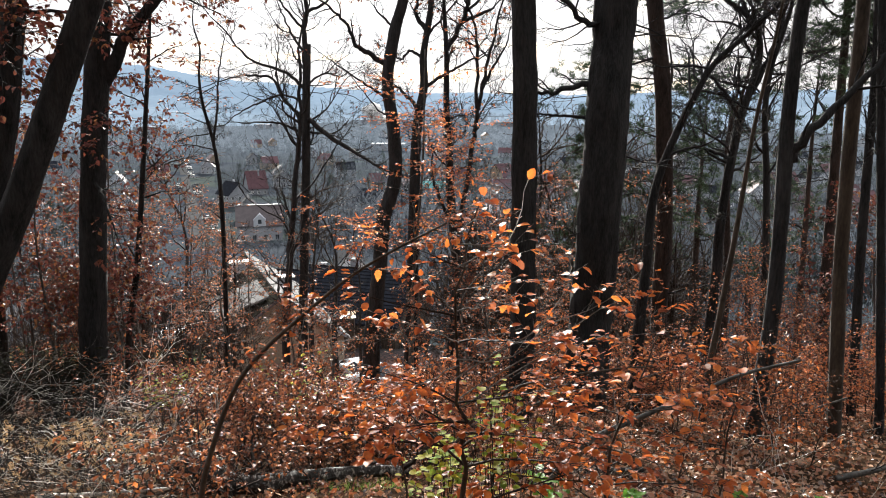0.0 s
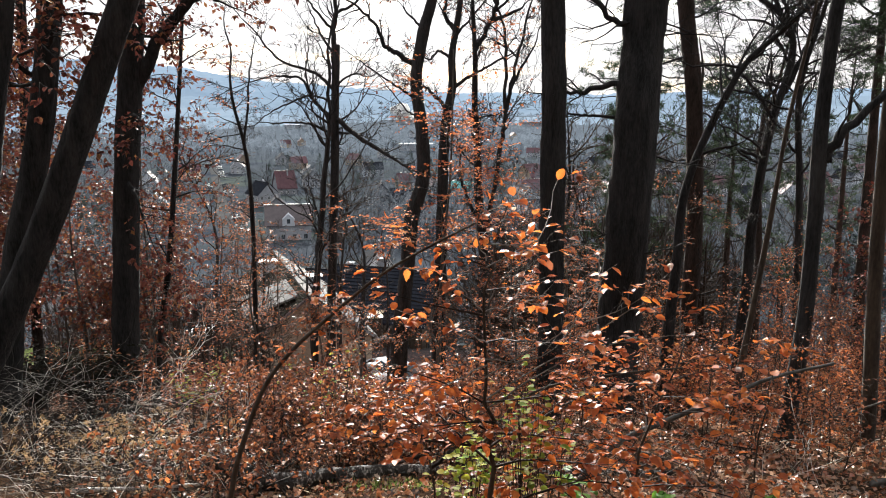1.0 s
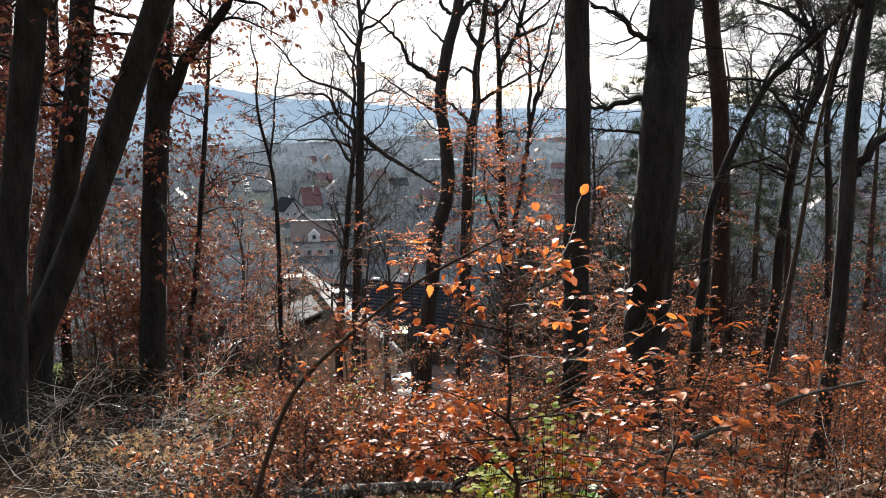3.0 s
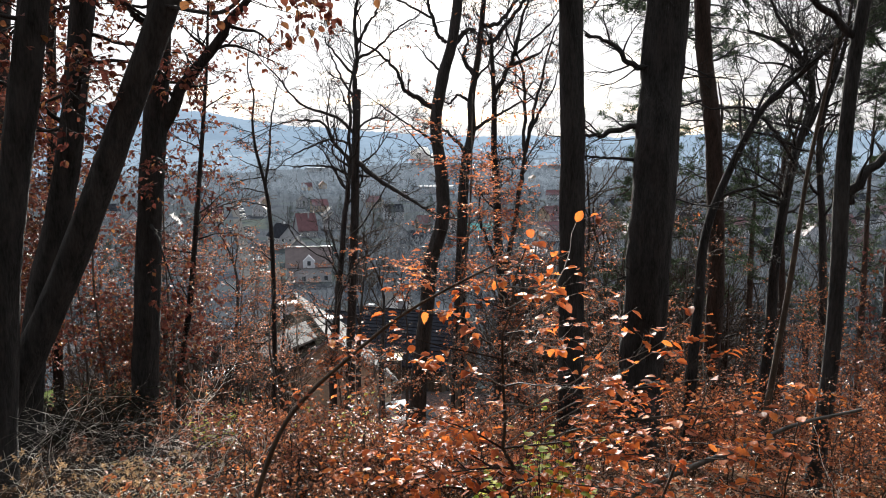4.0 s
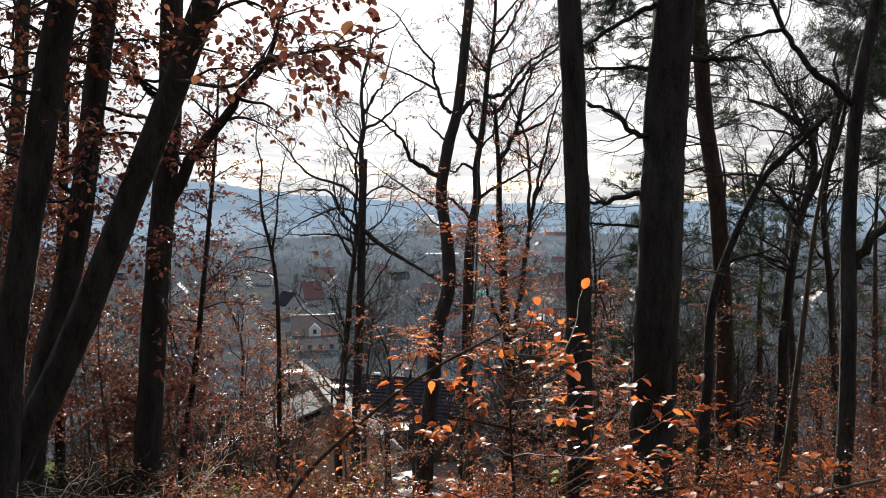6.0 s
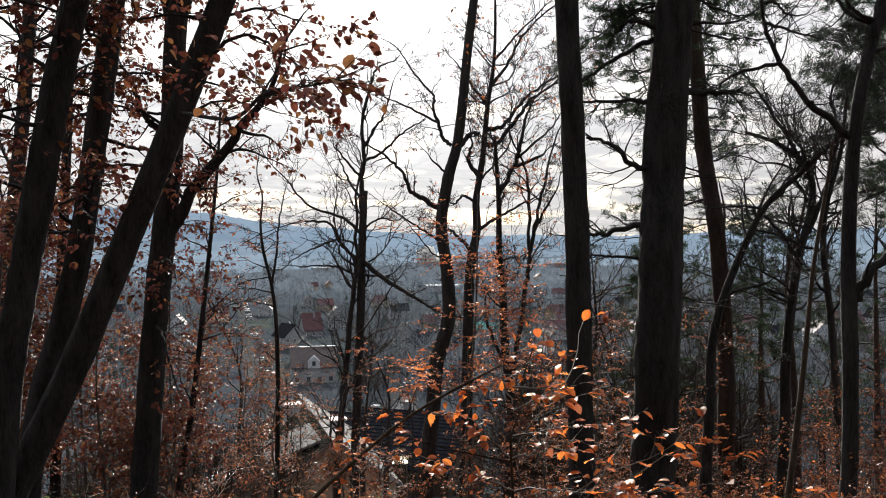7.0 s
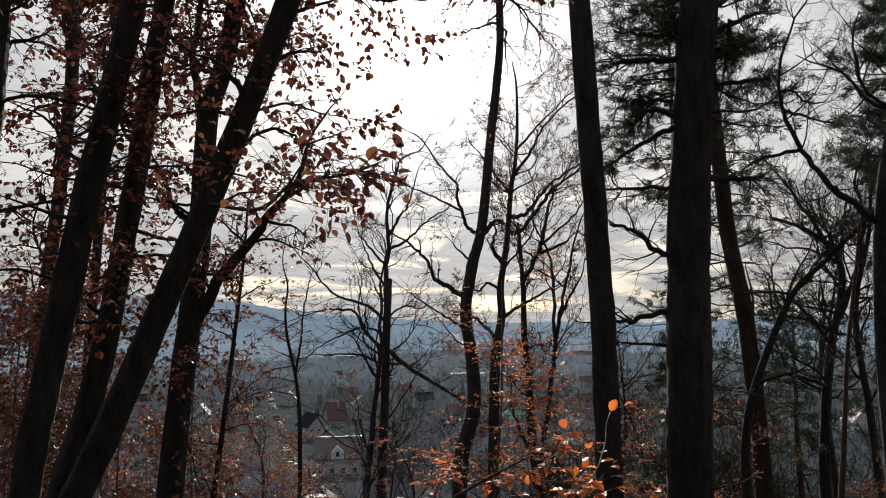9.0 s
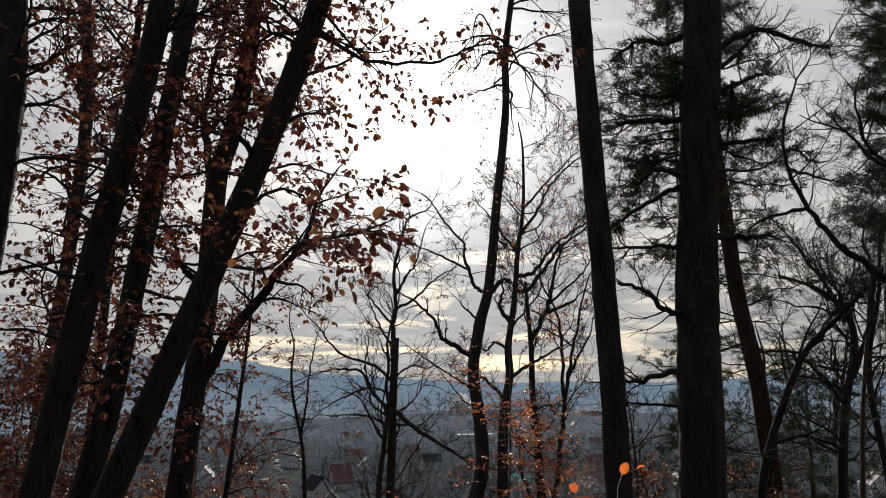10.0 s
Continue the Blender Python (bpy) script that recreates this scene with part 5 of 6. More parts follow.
def thicket():
    """Russet saplings all over the slope: a few shapes, each copied many times."""
    r = random.Random(8)
    heights = (0.45, 0.6, 0.8, 1.0, 1.25, 1.6, 2.3, 0.6, 0.95)
    models = []
    for v, h in enumerate(heights):
        kind, label = (RUSSET, "russet beech sapling in the undergrowth") if v < 8 else (BEECH, "orange beech sapling in the undergrowth")
        root, leaves = sapling(r, "beech_sapling", label, Vector((0, 0, 0)), h, kind, 0.010 + h * 0.008, (r.uniform(-0.2, 0.2), r.uniform(-0.2, 0.2)), int(9 + h * 6), 0.36 + 0.26 * h, "beech undergrowth")
        attach("foliage", leaves.mesh("foliage", simple=True), kind.leaf_mat, root, "", "stuff")
        models.append(root)
    places = []
    for k in range(600):
        y = 4.7 + 15 * r.random() ** 1.35
        az = r.uniform(-31, 34)
        if az < -19 and y < 13 and r.random() < 0.85 or az < -14.5 and y < 7.0 and r.random() < (0.95 if az < -21 else 0.7):
            continue
        if az > -17 and y < (5.75 if az < 0 else 5.5) and r.random() < 0.88 or az > 6 and y < 8 and r.random() < 0.35:
            continue
        if noise.noise((y * math.tan(radians(az)) * 0.8, y * 0.8, 5.5)) < -0.04 and r.random() < 0.85:
            continue
        most = tallest(az, y)
        fit = [v for v, hh in enumerate(heights) if hh <= most and hh > most * 0.35]
        places.append((y, y * math.tan(radians(az)), r.choice(fit)))
    for k in range(46):
        y = r.uniform(5.85, 7.6)
        places.append((y, y * math.tan(radians(r.uniform(-17, 3))), r.choice((0, 1, 1, 2))))
    for k in range(6):
        y = r.uniform(4.15, 4.5)
        places.append((y, y * math.tan(radians(r.uniform(-26, -11))), 0))
    for k in range(70):
        y = r.uniform(13, 34)
        az = r.uniform(-30, 33)
        fit = [v for v, hh in enumerate(heights) if 0.55 < hh <= tallest(az, y)]
        places.append((y, y * math.tan(radians(az)), r.choice(fit)))
    # an open strip down the slope toward the garden
    places = [p for p in places if not (p[0] > 8.0 and -7.2 < math.degrees(math.atan2(p[1], p[0])) < -5.0)]
    places.sort()
    used, far = set(), []
    for k, (y, x, v) in enumerate(places):
        s = r.uniform(0.8, 1.15)
        m = Matrix.Translation((x, y, ground_z(x, y))) @ Matrix.Rotation(r.uniform(0, 6.28), 4, "Z")
        if v not in used:
            used.add(v)
            models[v].matrix_basis = m
        elif k < 270:
            ob = copy_thing(models[v], m)
            ob.scale = (s, s, s)
        else:
            far.append((np.array(m @ Matrix.Scale(s, 4)), v))
    root = None
    for slot, mat in (("stem", "twig"), ("branchwork", "twig"), ("foliage", "russet_leaf")):
        src = {v: mesh_arrays(next(c for c in models[v].children if c.name.startswith(slot)).data) for v in range(9)}
        vs, fs, base = [], [], 0
        for m, v in far:
            co, ix = src[v]
            vs.append(co @ m[:3, :3].T + m[:3, 3])
            fs.append(ix + base)
            base += len(co)
        fs = np.concatenate(fs)
        me = mesh_np(slot, np.concatenate(vs), fs if fs.shape[1] == 4 else None, fs if fs.shape[1] == 3 else None)
        if root is None:
            root = tagged(attach("undergrowth", me, mat), "russet beech undergrowth farther down the slope", "undergrowth", "", "stuff")
        else:
            attach(slot, me, mat, root, "", "stuff")


thicket()


# ---------------------------------------------------------------- forest floor
def litter():
    """Fallen leaves over the near ground."""
    r = random.Random(21)
    lv = Leaves()
    for k in range(44000):
        y = 2.4 + r.uniform(0, 0.9) + 10 * r.random() ** 1.8
        x = y * math.tan(radians(r.uniform(-31, 31) + r.gauss(0, 5)))
        if x < 0.1 * y - 0.6 and r.random() < (0.85 if x < -0.3 * y else 0.5):
            continue
        p = Vector((x, y, ground_z(x, y) + 0.07 * r.random() ** 2))
        a = r.uniform(0, 6.28)
        lv.add(p, Vector((math.cos(a), math.sin(a), r.uniform(-0.5, 0.9))), Vector((r.uniform(-1.9, 1.9), r.uniform(-1.9, 1.9), 1)), r.uniform(0.026, 0.060))
    for k in range(15000):
        # thinner drift of leaves all round, fading out
        d = 7.0 * r.random() ** 0.7
        t = r.uniform(0, 6.28)
        x, y = d * math.sin(t) + r.gauss(0, 0.4), 1.0 + d * math.cos(t) + r.gauss(0, 0.4)
        if x < 0.1 * y - 0.6 and y > 4 and r.random() < 0.7:
            continue
        a = r.uniform(0, 6.28)
        lv.add(Vector((x, y, ground_z(x, y) + 0.05 * r.random() ** 2)), Vector((math.cos(a), math.sin(a), r.uniform(-0.4, 0.6))), Vector((r.uniform(-1, 1), r.uniform(-1, 1), 1)), r.uniform(0.03, 0.065))
    ob = attach("leaf_litter", lv.mesh("leaf_litter", simple=True, curl=0.6), "litter_leaf")
    tagged(ob, "curled brown fallen leaves covering the ground", "leaves", "", "stuff")


litter()


def fallen(name, label, pts, girth, mat, seed, twigs=0, category="log"):
    r = random.Random(seed)
    at = Vector(pts[0])
    root = thing(name, label, category, at)
    n = 8 * len(pts)
    line = smooth_line([Vector(p) - at for p in pts], n)
    sides = 12
    vs = []
    for i, c in enumerate(line):
        d = (line[min(i + 1, n - 1)] - line[max(i - 1, 0)]).normalized()
        u = d.cross(Vector((0, 0.2, 1))).normalized()
        v = d.cross(u)
        rad = girth / 2 * (1 - 0.55 * i / n)
        for k in range(sides):
            a = 2 * math.pi * k / sides
            g = 1 + 0.22 * noise.noise((math.cos(a) * 1.5 + seed, math.sin(a) * 1.5, i * 0.35))
            vs.append(c + (u * math.cos(a) + v * math.sin(a)) * rad * g)
    qs = [(i * sides + k, i * sides + (k + 1) % sides, (i + 1) * sides + (k + 1) % sides, (i + 1) * sides + k) for i in range(n - 1) for k in range(sides)]
    vs += [line[0], line[-1]]
    ts = [(k, len(vs) - 2, (k + 1) % sides) for k in range(sides)] + [((n - 1) * sides + k, (n - 1) * sides + (k + 1) % sides, len(vs) - 1) for k in range(sides)]
    attach("wood", mesh_np("wood", [tuple(v) for v in vs], qs, ts, True), mat, root)
    if twigs:
        tb = Tubes()
        for k in range(twigs):
            i = r.randrange(3, n - 1)
            grow(r, tb, Leaves(), line[i], side_way(r, (line[i] - line[i - 1]).normalized(), 55), r.uniform(0.2, 0.6), girth * 0.12, 1, BARE)
        attach("twigwork", tb.mesh("twigwork"), "twig", root, "", "stuff")
    return root


def on_ground(x, y, h=0.03):
    return (x, y, ground_z(x, y) + h)


fallen("fallen_log", "fallen log with peeling dark and pale bark", [(-1.77, 5.0, -0.70), on_ground(-1.5, 4.97, 0.12), on_ground(-1.25, 4.98, 0.08), on_ground(-1.0, 5.28, 0.08), on_ground(-0.62, 5.52, 0.08), on_ground(-0.25, 5.68, 0.07)], 0.16, "moss_bark", 3, 5)
fallen("fallen_branch", "pale dead branch lying on the ground", [on_ground(-2.75, 4.95), on_ground(-2.2, 4.95, 0.05), on_ground(-1.75, 5.1, 0.06)], 0.035, "twig_pale", 4, 4, "branch")
fallen("fallen_branch", "pale dead branch lying on the ground", [on_ground(-0.75, 5.75, 0.06), on_ground(-0.45, 5.85, 0.14), on_ground(-0.1, 5.9, 0.2)], 0.035, "moss_bark", 5, 3, "branch")
fallen("leaning_branch", "long grey branch leaning up out of the saplings", [on_ground(0.72, 5.35, -0.03), (1.0, 5.28, -0.75), (1.4, 5.25, -0.52), (1.75, 5.25, -0.37), (2.06, 5.25, -0.22), (2.48, 5.25, -0.11)], 0.046, "bark_grey", 6, 5, "branch")
fallen("fallen_log", "grey fallen log half buried in leaves", [on_ground(0.5, 5.7, 0.04), on_ground(1.0, 5.8, 0.06), on_ground(1.6, 5.9, 0.06)], 0.075, "moss_bark", 7, 4)
fallen("fallen_branch", "dead branch on the leaf litter", [on_ground(3.0, 5.6, 0.05), on_ground(3.6, 5.9, 0.08), on_ground(4.3, 6.6, 0.1)], 0.05, "bark_grey", 8, 5, "branch")
fallen("fallen_branch", "dead branch on the leaf litter", [on_ground(3.2, 8.0, 0.1), on_ground(3.7, 7.8, 0.3), on_ground(4.1, 7.6, 0.5)], 0.04, "bark_grey", 9, 8, "branch")


fallen("bare_branch", "thin bare branch among the saplings", [(-0.1, 5.0, -0.9), (0.3, 4.7, -0.2), (0.75, 4.6, 0.0), (1.25, 4.5, 0.1)], 0.022, "bark_brown", 12, 10, "branch")


def brambles():
    """A tangle of bleached dead stems with dried flower heads."""
    r = random.Random(31)
    tb, grey, dark, fl = Tubes(), Tubes(), Tubes(), Leaves()
    snarl = Kind(kids=(4, 3, 2), ratio=0.5, angle=46, wiggle=0.30, rise=-0.05, depth=2)
    for k in range(1000):
        y = r.uniform(4.2, 9.4)
        az = r.uniform(-35, -18) if r.random() < 0.85 else r.uniform(-18, -8)
        x = y * math.tan(radians(az))
        high = r.random() ** 1.3 * (0.28 + 0.10 * (y - 4.2)) * (1.0 if az < -17 else 0.4)
        p = Vector((x, y, ground_z(x, y) + high))
        a = r.uniform(0, 6.28)
        d = Vector((math.cos(a), math.sin(a) * 0.5, r.gauss(0.0, 0.32))).normalized()
        pick = r.random()
        grow(r, dark if az > -18 and pick > 0.08 else tb if pick < 0.33 else grey if pick < 0.42 else dark, Leaves(), p, d, r.uniform(0.3, 0.9), r.uniform(0.0013, 0.0026), 0, snarl)
    for k in range(90):
        # long stems that carry the tangle, rooted in the ground
        y = r.uniform(5.0, 8.0)
        x = y * math.tan(radians(r.uniform(-32, -16)))
        p = Vector((x, y, ground_z(x, y) - 0.02))
        t = p + Vector((r.uniform(-0.9, 0.9), r.uniform(-0.3, 0.3), r.uniform(0.05, 0.6)))
        dark.add(smooth_line([p, p.lerp(t, 0.4) + Vector((0, 0, r.uniform(0.15, 0.5))), t], 9), [0.005 - 0.0004 * i for i in range(9)], 4)
    for k in range(85):
        y = r.uniform(4.5, 6.2)
        x = y * math.tan(radians(r.choice((-29, -25.5, -21)) + r.gauss(0, 2.6)))
        p = Vector((x, y, ground_z(x, y)))
        h = r.uniform(0.18, 0.56)
        t = p + Vector((r.uniform(-0.2, 0.2), r.uniform(-0.1, 0.1), h))
        dark.add([p, p.lerp(t, 0.5) + unit(r) * 0.03, t], [0.003, 0.0025, 0.0015], 4)
        for j in range(r.randrange(3, 7)):
            hub = t + Vector((r.uniform(-0.09, 0.09), r.uniform(-0.06, 0.06), r.uniform(-0.10, 0.03)))
            for i in range(16):
                fl.add(hub + unit(r) * r.uniform(0.0, 0.026), unit(r), unit(r), r.uniform(0.008, 0.018))
    root = thing("dead_brambles", "tangle of bleached dead bramble stems with dry flower heads", "brambles", Vector((0, 0, 0)))
    attach("pale_stem_tangle", tb.mesh("pale_stem_tangle"), "twig_pale", root, "", "stuff")
    attach("grey_stem_tangle", grey.mesh("grey_stem_tangle"), "twig_grey", root, "", "stuff")
    attach("dark_stem_tangle", dark.mesh("dark_stem_tangle"), "bark_dark", root, "", "stuff")
    attach("flower_head_tuft", fl.mesh("flower_head_tuft", simple=True), "dry_flower", root, "tan dried flower heads", "stuff")


brambles()


def scattered_twigs():
    """Bleached dead twigs caught in the undergrowth."""
    r = random.Random(33)
    tb = Tubes()
    crooked = Kind(kids=(3, 2, 2), ratio=0.5, angle=48, wiggle=0.34, rise=0.02, depth=2)
    for k in range(48):
        y = r.uniform(4.3, 7.6)
        x = y * math.tan(radians(r.uniform(-2, 30)))
        a = r.uniform(0, 6.28)
        d = Vector((math.cos(a), math.sin(a) * 0.5, r.uniform(0.0, 0.8))).normalized()
        grow(r, tb, Leaves(), Vector((x, y, ground_z(x, y) - 0.01)), d, r.uniform(0.25, 0.85), r.uniform(0.0014, 0.0030), 0, crooked)
    tagged(attach("scattered_twigs", tb.mesh("scattered_twigs"), "twig_pale"), "bleached dead twigs caught in the undergrowth", "twigs", "", "stuff")


scattered_twigs()


def leafy_plant(name, label, at, n, spread, height, size, mat, seed, category, thick=7):
    r = random.Random(seed)
    root = thing(name, label, category, Vector(at))
    tb, lv = Tubes(), Leaves()
    for k in range(n):
        a = r.uniform(0, 6.28)
        e = Vector((math.cos(a) * spread * r.random(), math.sin(a) * spread * r.random(), height * r.uniform(0.4, 1)))
        tb.add([Vector((e.x * 0.35, e.y * 0.35, -0.03)), e * 0.5 + Vector((0, 0, 0.06)) + unit(r) * 0.04, e], [0.0025, 0.002, 0.001], 4)
        for j in range(thick):
            f = r.uniform(0.45, 1)
            b = r.uniform(0, 6.28)
            lv.add(e * f + unit(r) * 0.05, Vector((math.cos(b), math.sin(b), r.uniform(-0.2, 0.3))), Vector((0, 0, 1)) + unit(r) * 0.4, size * r.uniform(0.6, 1.2))
    attach("stemwork", tb.mesh("stemwork"), "twig", root, "", "stuff")
    attach("foliage", lv.mesh("foliage", width=1.25), mat, root, "", "stuff")


leafy_plant("yellowing_shrub", "yellow-green leafy shrub among the saplings", on_ground(0.28, 3.78, 0), 26, 0.42, 1.05, 0.046, "yellow_leaf", 51, "shrub", 6)
leafy_plant("yellowing_shrub", "low yellow-green shrub by the log", on_ground(0.0, 4.6, 0), 24, 0.4, 0.6, 0.05, "yellow_leaf", 52, "shrub")
leafy_plant("yellowing_shrub", "sparse yellow-leaved shrub on the slope", on_ground(-1.6, 8.4, 0), 30, 0.7, 0.9, 0.05, "yellow_leaf", 57, "shrub")
leafy_plant("bramble_plant", "bright green bramble leaves on the ground", on_ground(1.23, 4.5, 0), 3, 0.12, 0.16, 0.07, "green_leaf", 53, "bramble")
leafy_plant("bramble_plant", "bright green bramble leaves on the ground", on_ground(1.8, 4.4, 0), 4, 0.2, 0.14, 0.075, "green_leaf", 54, "bramble")
leafy_plant("bramble_plant", "green bramble leaves by the saplings", on_ground(0.6, 4.4, 0), 4, 0.18, 0.28, 0.07, "green_leaf", 55, "bramble")
leafy_plant("bramble_plant", "green bramble leaves on the litter", on_ground(2.3, 4.5, 0), 3, 0.12, 0.12, 0.06, "green_leaf", 56, "bramble")


def grass_tuft():
    r = random.Random(61)
    vs = []
    for k in range(420):
        x, y = r.gauss(-0.6, 0.22), r.gauss(5.22, 0.09)
        p = Vector((x, y, ground_z(x, y) - 0.01))
        t = p + Vector((r.gauss(0, 0.035), r.gauss(0, 0.035), r.uniform(0.02, 0.085)))
        s = Vector((r.uniform(-1, 1), r.uniform(-1, 1), 0)).normalized() * 0.003
        vs += [p - s, p + s, t]
    ob = attach("grass_patch", mesh_np("grass_patch", [tuple(v) for v in vs], None, np.arange(len(vs)).reshape(-1, 3)), "grass")
    tagged(ob, "short green grass growing beside the fallen log", "grass", "", "stuff")


grass_tuft()
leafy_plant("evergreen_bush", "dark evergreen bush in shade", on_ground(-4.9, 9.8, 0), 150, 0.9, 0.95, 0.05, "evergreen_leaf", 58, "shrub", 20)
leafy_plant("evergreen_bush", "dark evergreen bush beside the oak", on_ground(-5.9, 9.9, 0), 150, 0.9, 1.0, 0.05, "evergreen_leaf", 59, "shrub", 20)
# leafy clump added where sunlit grass shows behind the brambles
leafy_plant("yellowing_shrub", "sunlit yellow-green shrub behind the brambles", on_ground(-4.1, 11.4, 0), 60, 0.8, 0.7, 0.06, "yellow_leaf", 60, "shrub")


# ---------------------------------------------------------------- village
def box(bm, x0, y0, z0, x1, y1, z1):
    v = [bm.verts.new(p) for p in ((x0, y0, z0), (x1, y0, z0), (x1, y1, z0), (x0, y1, z0), (x0, y0, z1), (x1, y0, z1), (x1, y1, z1), (x0, y1, z1))]
    for f in ((0, 3, 2, 1), (4, 5, 6, 7), (0, 1, 5, 4), (1, 2, 6, 5), (2, 3, 7, 6), (3, 0, 4, 7)):
        bm.faces.new([v[i] for i in f])


def boxes(*dims):
    bm = bmesh.new()
    for d in dims:
        box(bm, *d)
    return bm


def house(name, label, x, y, turn, wide, long, eave, rise, wall, roof, z=None, windows=(3, 2, 4), chimney=True, skylights=0, group="village houses", dormer=False, frame_mat="white_paint"):
    """A gabled house: its ridge runs along local y, its gable faces -y."""
    zb = ground_z(x, y) - 0.4 if z is None else z
    root = thing(name, label, "house", (x, y, zb), group)
    root.rotation_euler = (0, 0, radians(turn))
    w, l = wide / 2, long / 2
    bm = bmesh.new()
    pr = [(-w, 0), (w, 0), (w, eave), (0, eave + rise), (-w, eave)]
    a = [bm.verts.new((px, -l, pz)) for px, pz in pr]
    b = [bm.verts.new((px, l, pz)) for px, pz in pr]
    bm.faces.new(a)
    bm.faces.new(list(reversed(b)))
    for i in range(5):
        j = (i + 1) % 5
        bm.faces.new((a[j], a[i], b[i], b[j]))
    bmesh.ops.recalc_face_normals(bm, faces=bm.faces)
    part("wall", bm, wall, root)
    o, t = 0.45, 0.22
    drop = rise / w * o
    for side in (-1, 1):
        bm = bmesh.new()
        q = [(0, eave + rise + 0.03), (side * (w + o), eave - drop + 0.03), (side * (w + o), eave - drop + 0.03 + t), (0, eave + rise + 0.03 + t)]
        f = [bm.verts.new((px, -l - o, pz)) for px, pz in q]
        g = [bm.verts.new((px, l + o, pz)) for px, pz in q]
        bm.faces.new(f)
        bm.faces.new(list(reversed(g)))
        for i in range(4):
            j = (i + 1) % 4
            bm.faces.new((f[j], f[i], g[i], g[j]))
        bmesh.ops.recalc_face_normals(bm, faces=bm.faces)
        slope = part("roof", bm, roof, root)
        for k in range(skylights if side > 0 else 0):
            cy = -l * 0.4 + k * 3.0
            sw = w * 0.45
            zc = eave + rise * (1 - sw / w) + t + 0.09
            sk = part("skylight", boxes((-0.45, -0.6, -0.05, 0.45, 0.6, 0.05)), "cream_paint" if k == 0 and group != "village houses" else "glass_dark", slope)
            sk.location = (side * sw, cy, zc)
            sk.rotation_euler = (0, side * math.atan2(rise, w), 0)
    part("ridge", boxes((-0.16, -l - o, eave + rise + t - 0.06, 0.16, l + o, eave + rise + t + 0.12)), roof, root)
    if chimney:
        part("chimney", boxes((w * 0.2, l * 0.2, eave + rise * 0.5, w * 0.2 + 0.7, l * 0.2 + 0.7, eave + rise + 0.9), (w * 0.2 - 0.1, l * 0.2 - 0.1, eave + rise + 0.9, w * 0.2 + 0.8, l * 0.2 + 0.8, eave + rise + 1.02)), "render_grey", root)
    gable, floors, along = windows
    pane = boxes((-0.5, -0.04, -0.65, 0.5, 0.02, 0.65))
    pm = bpy.data.meshes.new("window")
    pane.to_mesh(pm)
    pane.free()
    pm.materials.append(MAT["glass_dark"])
    fm_b = boxes((-0.6, -0.07, -0.75, -0.5, 0.02, 0.75), (0.5, -0.07, -0.75, 0.6, 0.02, 0.75), (-0.5, -0.07, 0.65, 0.5, 0.02, 0.75), (-0.5, -0.07, -0.75, 0.5, 0.02, -0.65), (-0.03, -0.06, -0.65, 0.03, -0.045, 0.65))
    fm = bpy.data.meshes.new("frame")
    fm_b.to_mesh(fm)
    fm_b.free()
    fm.materials.append(MAT[frame_mat])
    spots = []
    for k in range(floors):
        zz = 1.6 + 2.8 * k
        if zz + 0.8 > eave + rise * 0.55:
            break
        room = w if zz < eave else w * (1 - (zz + 0.8 - eave) / rise)
        for i in range(gable):
            px = -room + 2 * room * (i + 0.5) / gable
            if abs(px) + 0.7 < room:
                spots.append((px, -l - 0.01, zz, 0))
        if zz + 0.8 < eave:
            for i in range(along):
                py = -l + 2 * l * (i + 0.5) / along
                spots.append((w + 0.01, py, zz, 90))
                spots.append((-w - 0.01, py, zz, -90))
    for px, py, pz, rz in spots:
        wn = new("window", pm)
        wn.parent = root
        wn.location, wn.rotation_euler = (px, py, pz), (0, 0, radians(rz))
        fr = new("frame", fm)
        fr.parent = wn
    if dormer:
        bm = bmesh.new()
        dw, dl, dz = 1.8, w * 0.9, eave - 0.3
        pr = [(-dw, 0), (dw, 0), (dw, 2.0), (0, 3.6), (-dw, 2.0)]
        a = [bm.verts.new((w + 0.5 - 0.0, px, dz + pz)) for px, pz in pr]
        b = [bm.verts.new((w + 0.5 - dl, px, dz + pz)) for px, pz in pr]
        bm.faces.new(a)
        bm.faces.new(list(reversed(b)))
        for i in range(5):
            j = (i + 1) % 5
            bm.faces.new((a[j], a[i], b[i], b[j]))
        bmesh.ops.recalc_face_normals(bm, faces=bm.faces)
        dm = part("dormer", bm, "render_white", root)
        wn = new("window", pm)
        wn.parent = dm
        wn.location, wn.rotation_euler = (w + 0.52, 0, dz + 1.4), (0, 0, radians(90))
    return root


def lawn():
    """Sunlit grass of the gardens below the wood."""
    vs, qs = [], []
    for i in range(13):
        for j in range(17):
            x, y = -46 + 1.5 * j, 66 + 1.6 * i
            vs.append((x, y, ground_z(x, y) + 0.12))
            if i and j:
                k = 17 * i + j
                qs.append((k - 18, k - 17, k, k - 1))
    tagged(attach("lawn", mesh_np("lawn", vs, qs, None, True), "lawn"), "sunlit green garden lawn below the wood", "lawn", "", "structure")


lawn()
